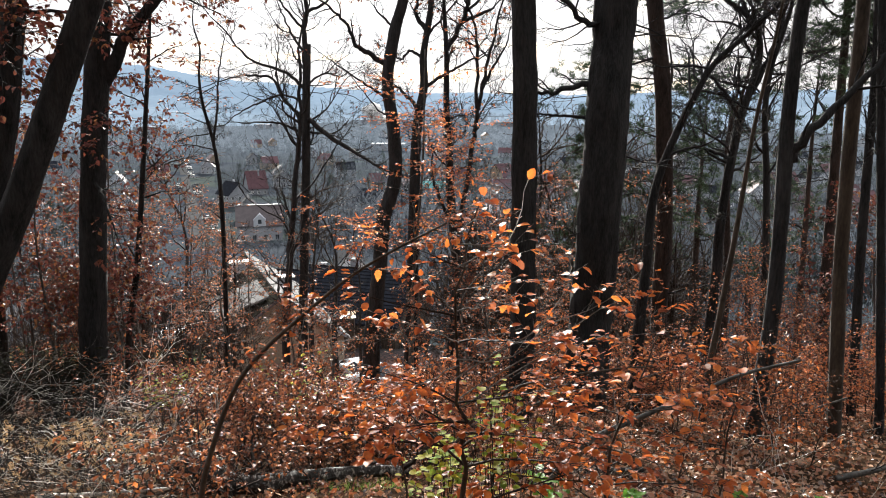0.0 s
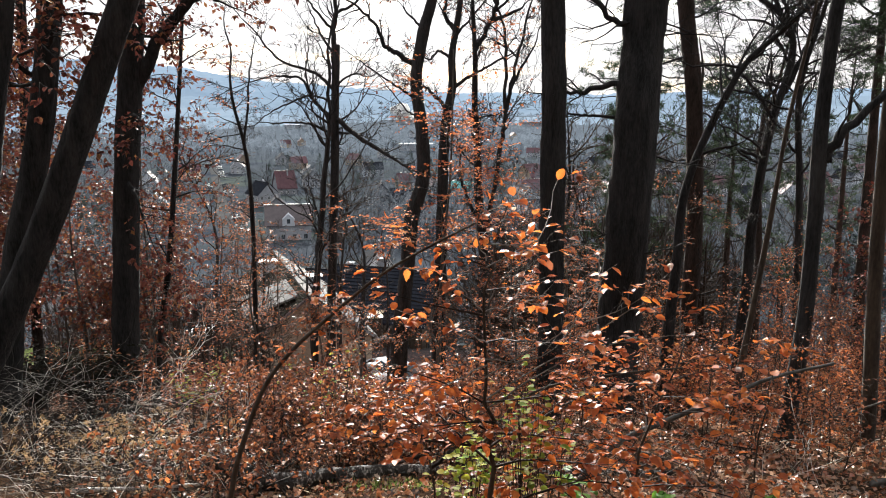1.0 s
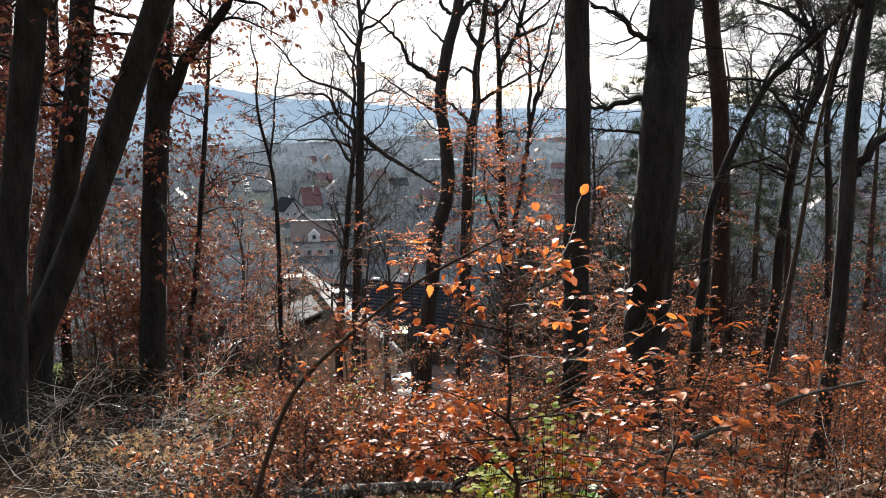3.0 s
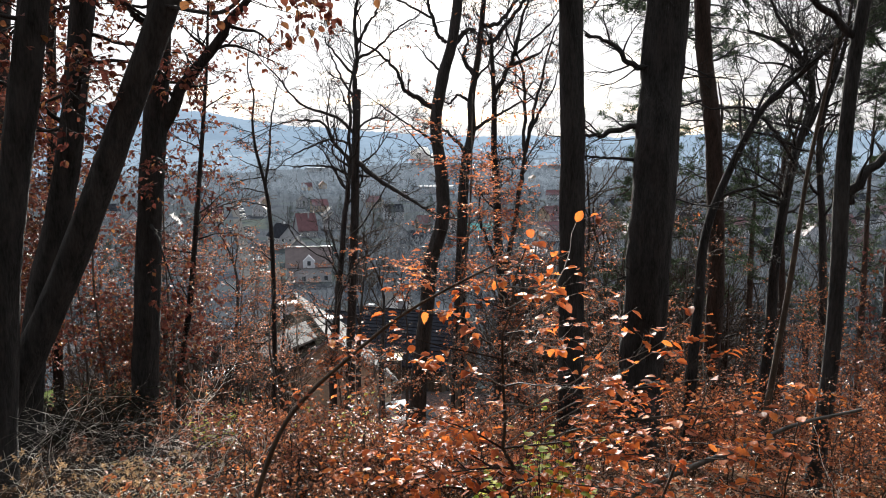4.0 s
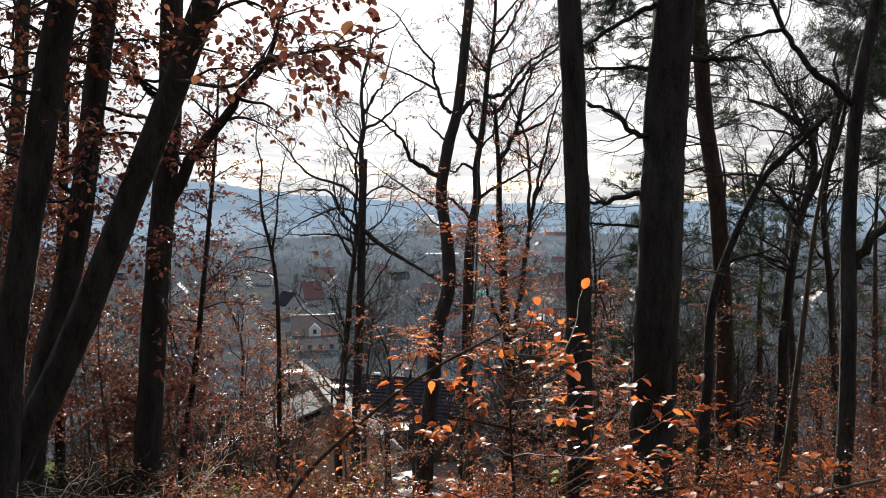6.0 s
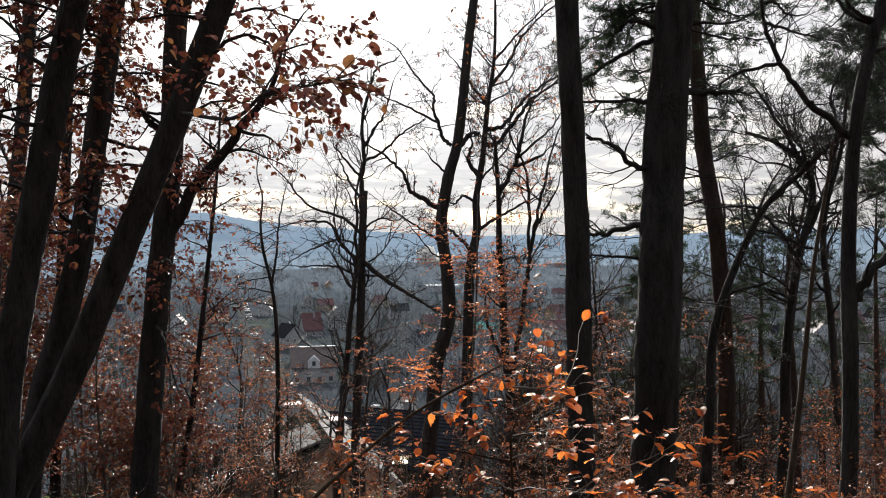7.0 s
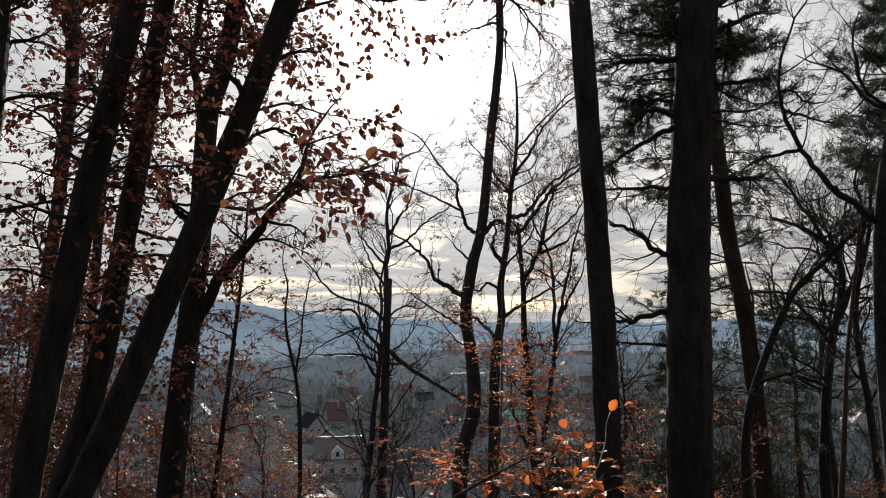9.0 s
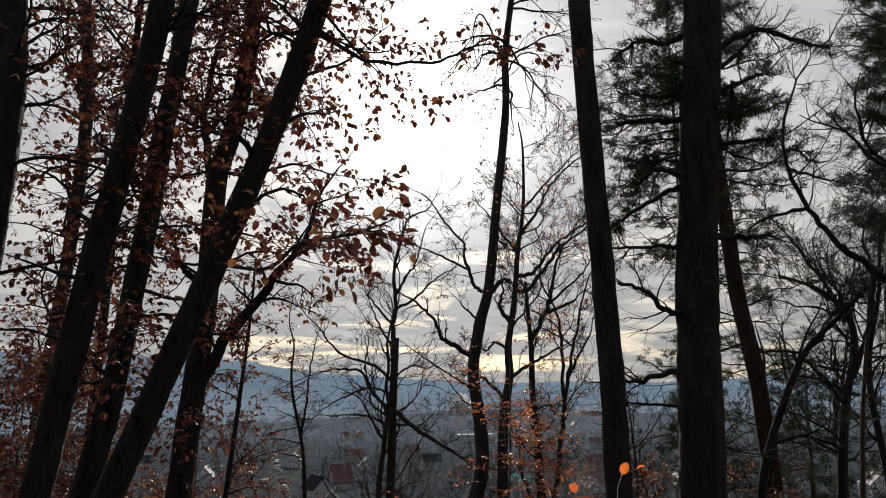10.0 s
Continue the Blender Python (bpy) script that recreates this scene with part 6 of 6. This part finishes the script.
# the house just below the wood
big = house("house", "tan rendered house with a grey tiled gable roof", -14.95, 63.5, 21.3, 9.2, 18.0, 4.4, 3.3, "render_tan", "roof_slate", z=-19.4, windows=(2, 1, 5), chimney=False, frame_mat="bark_brown", group="houses below the wood")
part("ridge_cap", boxes((-0.07, -9.5, 7.94, 0.07, 9.4, 8.03)), "white_paint", big, "pale metal ridge capping")
for sx in (-1, 1):
    # the left board is darker and browner than the right one
    vb = part("verge_board", boxes((-0.08, -0.03, -0.07, 5.75, 0.03, 0.09)), "roof_brown" if sx < 0 else "render_grey", big, "weathered verge board")
    vb.location = (0, -9.50, 7.83)
    vb.rotation_euler = (0, math.atan2(3.3, 4.6) if sx > 0 else math.pi - math.atan2(3.3, 4.6), 0)
part("chimney", boxes((-1.9, 4.0, 6.0, -0.5, 4.8, 8.0)), "render_grey", big)
part("chimney", boxes((1.2, -1.2, 5.0, 2.3, -0.4, 7.5)), "render_grey", big)
part("chimney_cap", boxes((-2.1, 3.85, 8.0, -0.3, 4.95, 8.12)), "white_paint", big, "bright metal chimney cap")
part("chimney_cap", boxes((1.0, -1.35, 7.5, 2.5, -0.25, 7.62)), "white_paint", big, "bright metal chimney cap")
# tile courses are darker on the left slope than on the right
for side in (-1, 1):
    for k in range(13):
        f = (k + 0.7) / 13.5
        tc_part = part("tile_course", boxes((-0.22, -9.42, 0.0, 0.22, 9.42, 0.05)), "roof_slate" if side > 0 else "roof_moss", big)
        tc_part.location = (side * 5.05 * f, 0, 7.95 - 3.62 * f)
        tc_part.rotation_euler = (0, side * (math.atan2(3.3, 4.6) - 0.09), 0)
lean = part("dormer_roof", boxes((-4.1, -8.6, -0.07, 0.0, -2.6, 0.07)), "roof_slate", big, "pale flat-pitched dormer roof")
lean.location, lean.rotation_euler = (-0.7, 0, 7.75), (0, -math.atan2(1.3, 3.7), 0)
part("dormer_wall", boxes((-4.3, -8.4, 4.9, -1.2, -2.8, 6.45)), "bark_brown", big, "dark boarded dormer wall")
# a darker slab over the lower part of the left slope
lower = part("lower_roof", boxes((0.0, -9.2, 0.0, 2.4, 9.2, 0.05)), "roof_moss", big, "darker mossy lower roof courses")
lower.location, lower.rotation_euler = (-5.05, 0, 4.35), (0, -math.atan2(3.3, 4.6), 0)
ribbed = house("house", "house with a dark blue-grey tiled roof", -8.8, 84.0, 70, 10.0, 12.0, 4.6, 4.2, "bark_brown", "roof_dark", windows=(3, 1, 3), skylights=1, group="houses below the wood", frame_mat="bark_brown")
# pale strip drawn in place of the highlight along this dark ridge
part("ridge_cap", boxes((-0.05, -6.4, 9.06, 0.05, 6.4, 9.14)), "render_grey", ribbed, "pale metal ridge capping")
for k in range(15):
    # the courses of pantiles on the slope toward the wood
    f = (k + 0.6) / 15.5
    course = part("tile_course", boxes((-0.16, -6.4, 0.0, 0.16, 6.4, 0.06)), "roof_dark", ribbed)
    course.location = (-5.45 * f, 0, 9.05 - 4.58 * f)
    course.rotation_euler = (0, -(math.atan2(4.2, 5.0) - 0.14), 0)
house("house", "dark roofed house beside the tan one", -13.5, 95.0, 80, 9.0, 14.0, 4.6, 3.8, "render_grey", "roof_dark", windows=(2, 2, 4), group="houses below the wood")
house("house", "small white gabled house", -18.1, 149.0, 12, 5.0, 8.0, 5.4, 2.9, "render_bright", "roof_dark", windows=(2, 2, 3))


def awning(x, y, z, wide, deep, turn, mat, name, label):
    root = thing(name, label, "shed", (x, y, ground_z(x, y) - 0.1))
    root.rotation_euler = (0, 0, radians(turn))
    h = z - root.location.z
    part("roof", boxes((-wide / 2, -deep / 2, h - 0.12, wide / 2, deep / 2, h)), mat, root)
    part("wall", boxes((-wide / 2 + 0.15, -deep / 2 + 0.15, 0, wide / 2 - 0.15, deep / 2 - 0.15, h - 0.12)), "bark_brown", root)


awning(-9.6, 27.0, -6.1, 0.8, 1.1, 10, "white_paint", "garden_shed", "narrow wooden garden shed with a bright white roof")
awning(-9.42, 76.0, -18.4, 1.5, 2.6, 4, "cream_paint", "garden_shed", "wooden lean-to with a cream painted roof")
house("house", "long low house with a flat dark roof", -51.0, 102.0, 100, 8, 22, 3.2, 1.2, "render_white", "roof_brown", windows=(2, 1, 6))


def garden_bundle(x, y, turn, tilt, long):
    """A rounded bundle under a white plastic cover."""
    root = thing("covered_bundle", "rounded garden bundle under a white plastic cover", "bundle", (x, y, ground_z(x, y) - 0.05), "covered bundles in the garden")
    root.rotation_euler = (0, 0, radians(turn))
    for name, mat, r0, r1, z, label in (("base_bundle", "bark_grey", 0.28, 0.30, 0.24, ""), ("cover", "white_paint", 0.27, 0.20, 0.62, "creased white plastic cover")):
        n, k, vs, qs = 13, 16, [], []
        for i in range(n):
            f = i / (n - 1)
            end = math.sqrt(max(0.0, 1 - abs(2 * f - 1) ** 4)) * 0.9 + 0.1
            for j in range(k):
                a = 2 * math.pi * j / k
                g = 1 + 0.10 * noise.noise((math.cos(a) * 2 + x, math.sin(a) * 2, f * 7))
                vs.append(((f - 0.5) * long, math.cos(a) * r0 * 1.2 * end * g, z + (f - 0.5) * long * tilt + math.sin(a) * r1 * end * g))
        for i in range(n - 1):
            for j in range(k):
                qs.append((i * k + j, i * k + (j + 1) % k, (i + 1) * k + (j + 1) % k, (i + 1) * k + j))
        bm = bmesh.new()
        bv = [bm.verts.new(v) for v in vs]
        for q in qs:
            bm.faces.new([bv[i] for i in q]).smooth = True
        bm.faces.new(bv[:k])
        bm.faces.new(list(reversed(bv[-k:])))
        bmesh.ops.recalc_face_normals(bm, faces=bm.faces)
        part(name, bm, mat, root, label)


garden_bundle(-3.72, 32.0, 12, 0.34, 1.0)
garden_bundle(-3.10, 32.0, 24, 0.42, 0.7)
panel = thing("corrugated_sheet", "dark blue-grey corrugated sheet leaning on a post", "metal sheet", (-0.5, 30.0, ground_z(-0.5, 30.0)))
for k in range(9):
    rib = part("rib", boxes((-0.052, -0.02 if k % 2 else 0.0, -0.05, 0.052, 0.02 if k % 2 else 0.04, 0.86)), "roof_dark", panel)
    rib.location, rib.rotation_euler = (-0.42 + 0.105 * k, 0, 0), (radians(-24), 0, 0)
part("post", boxes((-0.05, 0.36, -0.2, 0.05, 0.46, 0.85)), "bark_brown", panel)


def car(x, y, turn, paint, label, group="parked cars"):
    root = thing("parked_car", label, "car", (x, y, ground_z(x, y)), group)
    root.rotation_euler = (0, 0, radians(turn))
    bm = bmesh.new()
    prof = [(-2.15, 0.35), (2.15, 0.35), (2.2, 0.65), (1.95, 0.85), (1.05, 0.95), (-1.6, 0.98), (-2.15, 0.9)]
    a = [bm.verts.new((-0.85, py, pz)) for py, pz in prof]
    b = [bm.verts.new((0.85, py, pz)) for py, pz in prof]
    bm.faces.new(a)
    bm.faces.new(list(reversed(b)))
    for i in range(len(prof)):
        j = (i + 1) % len(prof)
        bm.faces.new((a[j], a[i], b[i], b[j]))
    bmesh.ops.recalc_face_normals(bm, faces=bm.faces)
    bmesh.ops.bevel(bm, geom=bm.edges[:], offset=0.06, segments=2, affect="EDGES")
    part("body", bm, paint, root)
    bm = bmesh.new()
    lo = [(-0.78, 0.95), (0.78, 0.95), (0.78, -1.75), (-0.78, -1.75)]
    hi = [(-0.62, 0.25), (0.62, 0.25), (0.62, -1.3), (-0.62, -1.3)]
    a = [bm.verts.new((px, py, 0.93)) for px, py in lo]
    b = [bm.verts.new((px, py, 1.42)) for px, py in hi]
    for i in range(4):
        j = (i + 1) % 4
        bm.faces.new((a[i], a[j], b[j], b[i]))
    bm.faces.new(b)
    bm.faces.new(list(reversed(a)))
    bmesh.ops.recalc_face_normals(bm, faces=bm.faces)
    part("cabin", bm, "glass_dark", root)
    bm = boxes((-0.62, -1.3, 1.42, 0.62, 0.25, 1.47))
    bmesh.ops.bevel(bm, geom=bm.edges[:], offset=0.02, segments=1, affect="EDGES")
    part("roof", bm, paint, root)
    for sx in (-0.8, 0.8):
        for sy in (-1.35, 1.35):
            bm = bmesh.new()
            bmesh.ops.create_cone(bm, cap_ends=True, segments=14, radius1=0.33, radius2=0.33, depth=0.2, matrix=Matrix.Rotation(math.pi / 2, 4, "Y"))
            wh = part("wheel", bm, "tyre", root)
            wh.location = (sx, sy, 0.33)
    return root


def village():
    r = random.Random(71)
    house("house", "tall house under a steep deep red roof", -99.6, 418, -62, 12, 10, 4, 8.4, "render_grey", "roof_red", windows=(3, 1, 3))
    villa = house("house", "brown roofed villa with a white gabled dormer", -55.5, 236.5, -77, 11, 13.2, 5.2, 5.1, "render_grey", "roof_brown", windows=(3, 2, 4), dormer=True, chimney=False, frame_mat="render_grey")
    # the sunlit ridge line is put into this strip's white colour
    part("ridge_cap", boxes((-0.2, -7.1, 10.62, 0.2, 7.1, 10.8)), "white_paint", villa, "sunlit pale ridge capping")
    house("house", "slate blue house with a dark gable", -72.6, 291, 14, 8.5, 11, 5.4, 4.2, "render_grey", "roof_dark", windows=(3, 2, 3))
    house("house", "half-timbered looking house with pale gable", -178, 430, 15, 10, 12, 6, 5.5, "render_white", "roof_brown", windows=(3, 3, 4))
    house("house", "house with a teal metal roof", -6, 395, 75, 9, 16, 5, 3, "render_white", "roof_teal", windows=(2, 2, 5))
    house("house", "dark roofed house with a bright gable", -93, 348, 40, 10, 13, 6, 5, "render_grey", "roof_dark", windows=(3, 2, 4), skylights=2)
    models = [("render_white", "roof_brown", "white house with a brown tiled roof"), ("render_tan", "roof_red", "tan house with a red tiled roof"), ("render_grey", "roof_dark", "grey house with a dark roof"), ("render_white", "roof_dark", "white house with a slate roof"), ("render_white", "roof_red", "white house with a red roof")]
    made = []
    for wall, roof, label in models:
        made.append(house("house", label, 0, 5000, 0, 10, 13, 5.6, 4.6, wall, roof, z=-60, windows=(3, 2, 3), skylights=1))
    places = []
    for k in range(900):
        y = 170 * math.exp(r.uniform(0, 2.1))
        x = y * math.tan(radians(r.uniform(-33, 34)))
        street = -87 - (y - 275) * 0.339
        if abs(x - street) < 13 or -15.6 < math.degrees(math.atan2(x, y)) < -11 and y < 450 or -19.4 < math.degrees(math.atan2(x, y)) < -17 and y < 700 or abs(x + 24) < 22 and abs(y - 203) < 40:
            continue
        if x < -10 and y < 255:
            continue
        if all((x - a) ** 2 + (y - b) ** 2 > (17 + y * 0.018) ** 2 for a, b in places):
            places.append((x, y))
        if len(places) >= 105:
            break
    for k, (x, y) in enumerate(places):
        m = Matrix.Translation((x, y, ground_z(x, y) - 0.4)) @ Matrix.Rotation(radians(r.choice((0, 90)) + r.gauss(20, 14)), 4, "Z")
        if k < 5:
            made[k].matrix_basis = m
        else:
            copy_thing(made[r.randrange(5)], m)
    # works with long pale sheds by the river
    for x, y, l in ((-150, 1700, 50), (-60, 1640, 36), (-330, 1500, 44), (-420, 1460, 30), (-520, 1400, 40), (120, 1600, 50), (330, 1500, 40), (-66, 960, 40)):
        root = thing("factory_shed", "long pale industrial shed in the valley", "factory", (x, y, ground_z(x, y) - 0.3), "factory sheds")
        part("wall", boxes((-l / 2, -12, 0, l / 2, 12, 8)), "render_grey", root)
        part("roof", boxes((-l / 2 - 1, -13, 8, l / 2 + 1, 13, 8.8)), "render_grey", root)
    root = thing("factory_chimney", "slim factory chimney giving off steam", "chimney", (-145, 1760, ground_z(-145, 1760)))
    bm = bmesh.new()
    bmesh.ops.create_cone(bm, cap_ends=True, segments=16, radius1=2.2, radius2=1.4, depth=14, matrix=Matrix.Translation((0, 0, 7)))
    part("shaft", bm, "render_grey", root)
    rs = random.Random(3)
    bm = bmesh.new()
    for k in range(44):
        f = k / 43
        c = Vector((16 - 30 * f + rs.gauss(0, 8), rs.gauss(0, 6), 8 + 18 * f ** 0.8 + rs.gauss(0, 4)))
        bmesh.ops.create_icosphere(bm, subdivisions=3, radius=3 + 6 * rs.uniform(0.4, 1.1) * (0.5 + f), matrix=Matrix.Translation(c))
    for v in bm.verts:
        v.co += Vector(noise.noise_vector(v.co * 0.12)) * 4 + Vector(noise.noise_vector(v.co * 0.4)) * 1.2
    for f in bm.faces:
        f.smooth = True
    st = part("steam_plume", bm, "steam")
    st.location = (-145, 1760, ground_z(-145, 1760))
    tagged(st, "white steam drifting from the factory chimney", "steam", "", "stuff")
    # street with parked cars
    vs, qs = [], []
    for i in range(41):
        y = 240 + i * 16
        x = -87 - (y - 275) * 0.339
        for s in (-2.9, 2.9):
            vs.append((x + s, y, ground_z(x + s, y) + 0.25))
        if i:
            a = 2 * i
            qs.append((a - 2, a - 1, a + 1, a))
    tagged(attach("road", mesh_np("road", vs, qs), "asphalt"), "pale asphalt street leading away through the village", "road", "", "structure")
    paints = ("white_paint", "car_silver", "car_dark", "white_paint")
    first = [car(0, 0, 0, p, lab) for p, lab in zip(paints, ("white car parked along the street", "silver car parked along the street", "dark car parked along the street", "white car parked along the street"))]
    spots = []
    for lo, hi, step in ((252, 300, 13), (390, 480, 15), (540, 780, 22)):
        y = lo
        while y < hi:
            for s in (-5.2, 5.0):
                if r.random() < (0.9 if s > 0 else 0.3):
                    spots.append((-87 - (y - 275) * 0.339 + s, y))
            y += step * r.uniform(0.8, 1.3)
    for k, (x, y) in enumerate(spots):
        m = Matrix.Translation((x, y, ground_z(x, y) + 0.27)) @ Matrix.Rotation(radians(18.7 + r.choice((80, 260)) + r.uniform(-8, 8)), 4, "Z")
        if k < 4:
            first[k].matrix_basis = m
        else:
            copy_thing(first[r.choice((0, 0, 1, 2))], m)


village()
car(-6.6, 55.0, 30, "car_silver", "silver car parked below the wood", "cars below the wood")
car(-4.3, 42.0, 30, "car_silver", "silver car parked below the wood", "cars below the wood")


def slatted_panel(x, y, turn):
    """A short upright fence panel: two rails, two posts and eight boards."""
    root = thing("fence_panel", "short weathered dark wooden fence panel of upright boards", "fence", (x, y, ground_z(x, y) - 0.05))
    root.rotation_euler = (0, 0, radians(turn))
    for sx in (-0.62, 0.62):
        part("post", boxes((sx - 0.05, 0.03, 0, sx + 0.05, 0.12, 1.35)), "bark_brown", root)
    for h in (0.35, 1.0):
        part("rail", boxes((-0.6, 0.0, h, 0.6, 0.03, h + 0.09)), "bark_brown", root)
    for k in range(8):
        bx = -0.57 + k * 0.15
        part("board", boxes((bx, -0.025, 0.08, bx + 0.115, -0.002, 1.22 + 0.03 * (k % 3))), "twig_grey", root)


slatted_panel(-0.9, 38.0, 6)


def far_trees(name, label, count, area, seed, mat, high, density, thin, limbs=7, cone=False):
    """Leafless trees in the distance: trunks under crowns of fine upright twigs, in one mesh."""
    r = random.Random(seed)
    rs = np.random.RandomState(seed)
    tb = Tubes()
    slivers = []
    for k in range(count):
        x, y = area(r)
        h = high * r.uniform(0.55, 1.25)
        p = Vector((x, y, ground_z(x, y) - 0.3))
        w = h * 0.014
        top = p + Vector((r.gauss(0, h * 0.04), r.gauss(0, h * 0.04), h * 0.85))
        tb.add([p, p.lerp(top, 0.5) + unit(r) * h * 0.02, top], [w, w * 0.7, w * 0.2], 4)
        for j in range(limbs):
            b = p.lerp(top, r.uniform(0.25, 0.8))
            a, e = r.uniform(0, 6.28), r.uniform(0.3, 1.2)
            c = b + Vector((math.cos(a) * math.cos(e), math.sin(a) * math.cos(e), math.sin(e))) * h * r.uniform(0.2, 0.4)
            tb.add([b, b.lerp(c, 0.5) + unit(r) * h * 0.03, c], [w * 0.45, w * 0.3, w * 0.1], 3)
        v = rs.normal(0, 1, (density, 3))
        v /= np.linalg.norm(v, axis=1, keepdims=True)
        q = v * rs.uniform(0.25, 1.0, (density, 1)) ** 0.6 * np.array([0.30, 0.30, 0.40]) * h + np.array([*(p.lerp(top, 0.68))])
        if cone:
            f = rs.uniform(0, 1, (density, 1)) ** 1.4
            q = np.concatenate([v[:, :2] * 0.22 * h * (1 - f), 0.1 * h + f * 0.95 * h], 1) + np.array([*p])
        d = v * 0.7 + np.array([0, 0, -0.3 if cone else 0.7]) + rs.normal(0, 0.4, (density, 3))
        d /= np.linalg.norm(d, axis=1, keepdims=True)
        s = np.cross(d, rs.normal(0, 1, (density, 3)))
        s /= np.linalg.norm(s, axis=1, keepdims=True)
        ln = h * rs.uniform(0.07, 0.16, (density, 1))
        slivers.append(np.stack([q - s * thin, q + s * thin, q + d * ln], 1).reshape(-1, 3))
    sv = np.concatenate(slivers)
    root = attach(name, tb.mesh(name, False), mat)
    tagged(root, label, "trees", "", "stuff")
    attach("twigs", mesh_np("twigs", sv, None, np.arange(len(sv)).reshape(-1, 3)), mat, root, "", "stuff")


DEAD_UP = Kind(kids=(5, 3, 3), ratio=0.5, angle=46, wiggle=0.36, rise=0.08, depth=3)


def slope_tree(label, seed, h):
    """A bare tree of the lower slope, its foot at the origin."""
    r = random.Random(seed)
    root = thing("bare_tree", label, "tree", (0, 0, 0), "bare trees on the lower slope")
    me, centre = trunk_mesh(r, [(0, 0, -0.2), (r.gauss(0, 0.1), r.gauss(0, 0.1), h * 0.35), (r.gauss(0, 0.3), r.gauss(0, 0.3), h * 0.7), (r.gauss(0, 0.4), r.gauss(0, 0.4), h)], h * 0.013, 0.012, sides=8, step=0.5)
    attach("trunk", me, "bark_dark", root)
    tubes = Tubes()
    for k in range(12):
        i = r.randrange(len(centre) // 4, len(centre))
        a, e = r.uniform(0, 6.28), radians(r.uniform(15, 65))
        d = Vector((math.cos(a) * math.cos(e), math.sin(a) * math.cos(e), math.sin(e)))
        grow(r, tubes, Leaves(), centre[i], d, h * r.uniform(0.14, 0.3), h * 0.0035, 0, DEAD_UP, 0.008)
    attach("branchwork", tubes.mesh("branchwork"), "twig", root, "", "stuff")
    return root


def lower_slope(r):
    y = r.uniform(26, 60)
    while True:
        x = y * math.tan(radians(r.uniform(-34, 34)))
        if not (-22 < x < -2 and y > 38):
            return x, y


def valley(r):
    while True:
        y = 120 * math.exp(r.uniform(0, 2.2))
        x = y * math.tan(radians(r.uniform(-36, 36)))
        street = -87 - (y - 275) * 0.339
        az = math.degrees(math.atan2(x, y))
        if -19.2 < az < -17.1 and 200 < y < 620 or -15.4 < az < -11.4 and 150 < y < 410 or -8.0 < az < -5.9 and y < 202:
            continue
        if abs(x - street) > 10 + y * 0.015 and not (-40 < x < -2 and y < 200):
            return x, y


def gardens(r):
    y = 78 * math.exp(r.uniform(0, 1.7))
    while True:
        x = y * math.tan(radians(r.uniform(-34, 34)))
        if abs(x + 87 + (y - 275) * 0.339) > 9 and not (-22 < x < -2 and y < 100):
            return x, y


def valley_far(r):
    y = 850 * math.exp(r.uniform(0, 1.0))
    return y * math.tan(radians(r.uniform(-38, 38))), y


def behind(r):
    a = r.uniform(100, 260)
    d = r.uniform(7, 40)
    return d * math.sin(radians(a)), d * math.cos(radians(a))


far_trees("valley_evergreens", "dark evergreens among the village houses", 260, valley, 85, "far_evergreen", 13, 240, 0.16, 0, True)
slope_models = [slope_tree("leafless grey tree on the lower slope", 200 + k, 6.0 + 1.1 * k) for k in range(4)]
slope_r = random.Random(81)
below_oaks = [(-11.2, 28.5), (-8.6, 31.0), (-5.4, 31.5), (-15.0, 33.0), (-3.0, 28.0)]
for k in range(68):
    sx, sy = below_oaks[k - 4] if 4 <= k < 9 else lower_slope(slope_r)
    if k > 44:
        sy = slope_r.uniform(24, 46)
        sx = sy * math.tan(radians(slope_r.uniform(0.5, 19)))
    m = Matrix.Translation((sx, sy, ground_z(sx, sy))) @ Matrix.Rotation(slope_r.uniform(0, 6.28), 4, "Z")
    if k < 4:
        slope_models[k].matrix_basis = m
    else:
        copy_thing(slope_models[k % 4], m)


def brush_below(r):
    y = r.uniform(19, 33)
    return y * math.tan(radians(r.uniform(0.5, 17))), y


def brush_left(r):
    y = r.uniform(19, 36)
    return y * math.tan(radians(r.uniform(-29, -15))), y


far_trees("slope_brush", "brown leafless brush on the lower slope", 70, brush_below, 87, "twig", 5.2, 420, 0.011, 6)
far_trees("slope_brush", "brown leafless brush below the oaks", 50, brush_left, 88, "twig", 3.6, 380, 0.011, 6)
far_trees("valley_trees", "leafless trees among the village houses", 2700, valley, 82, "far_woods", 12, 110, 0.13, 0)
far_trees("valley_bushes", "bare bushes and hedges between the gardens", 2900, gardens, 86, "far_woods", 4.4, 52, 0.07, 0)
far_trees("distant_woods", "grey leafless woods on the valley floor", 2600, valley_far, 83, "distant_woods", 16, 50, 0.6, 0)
# unseen trees added behind the viewpoint to cut sky light on the trunks
far_trees("wood_behind", "dark close-grown wood up the slope behind", 60, behind, 84, "dark_woods", 15, 420, 0.09)
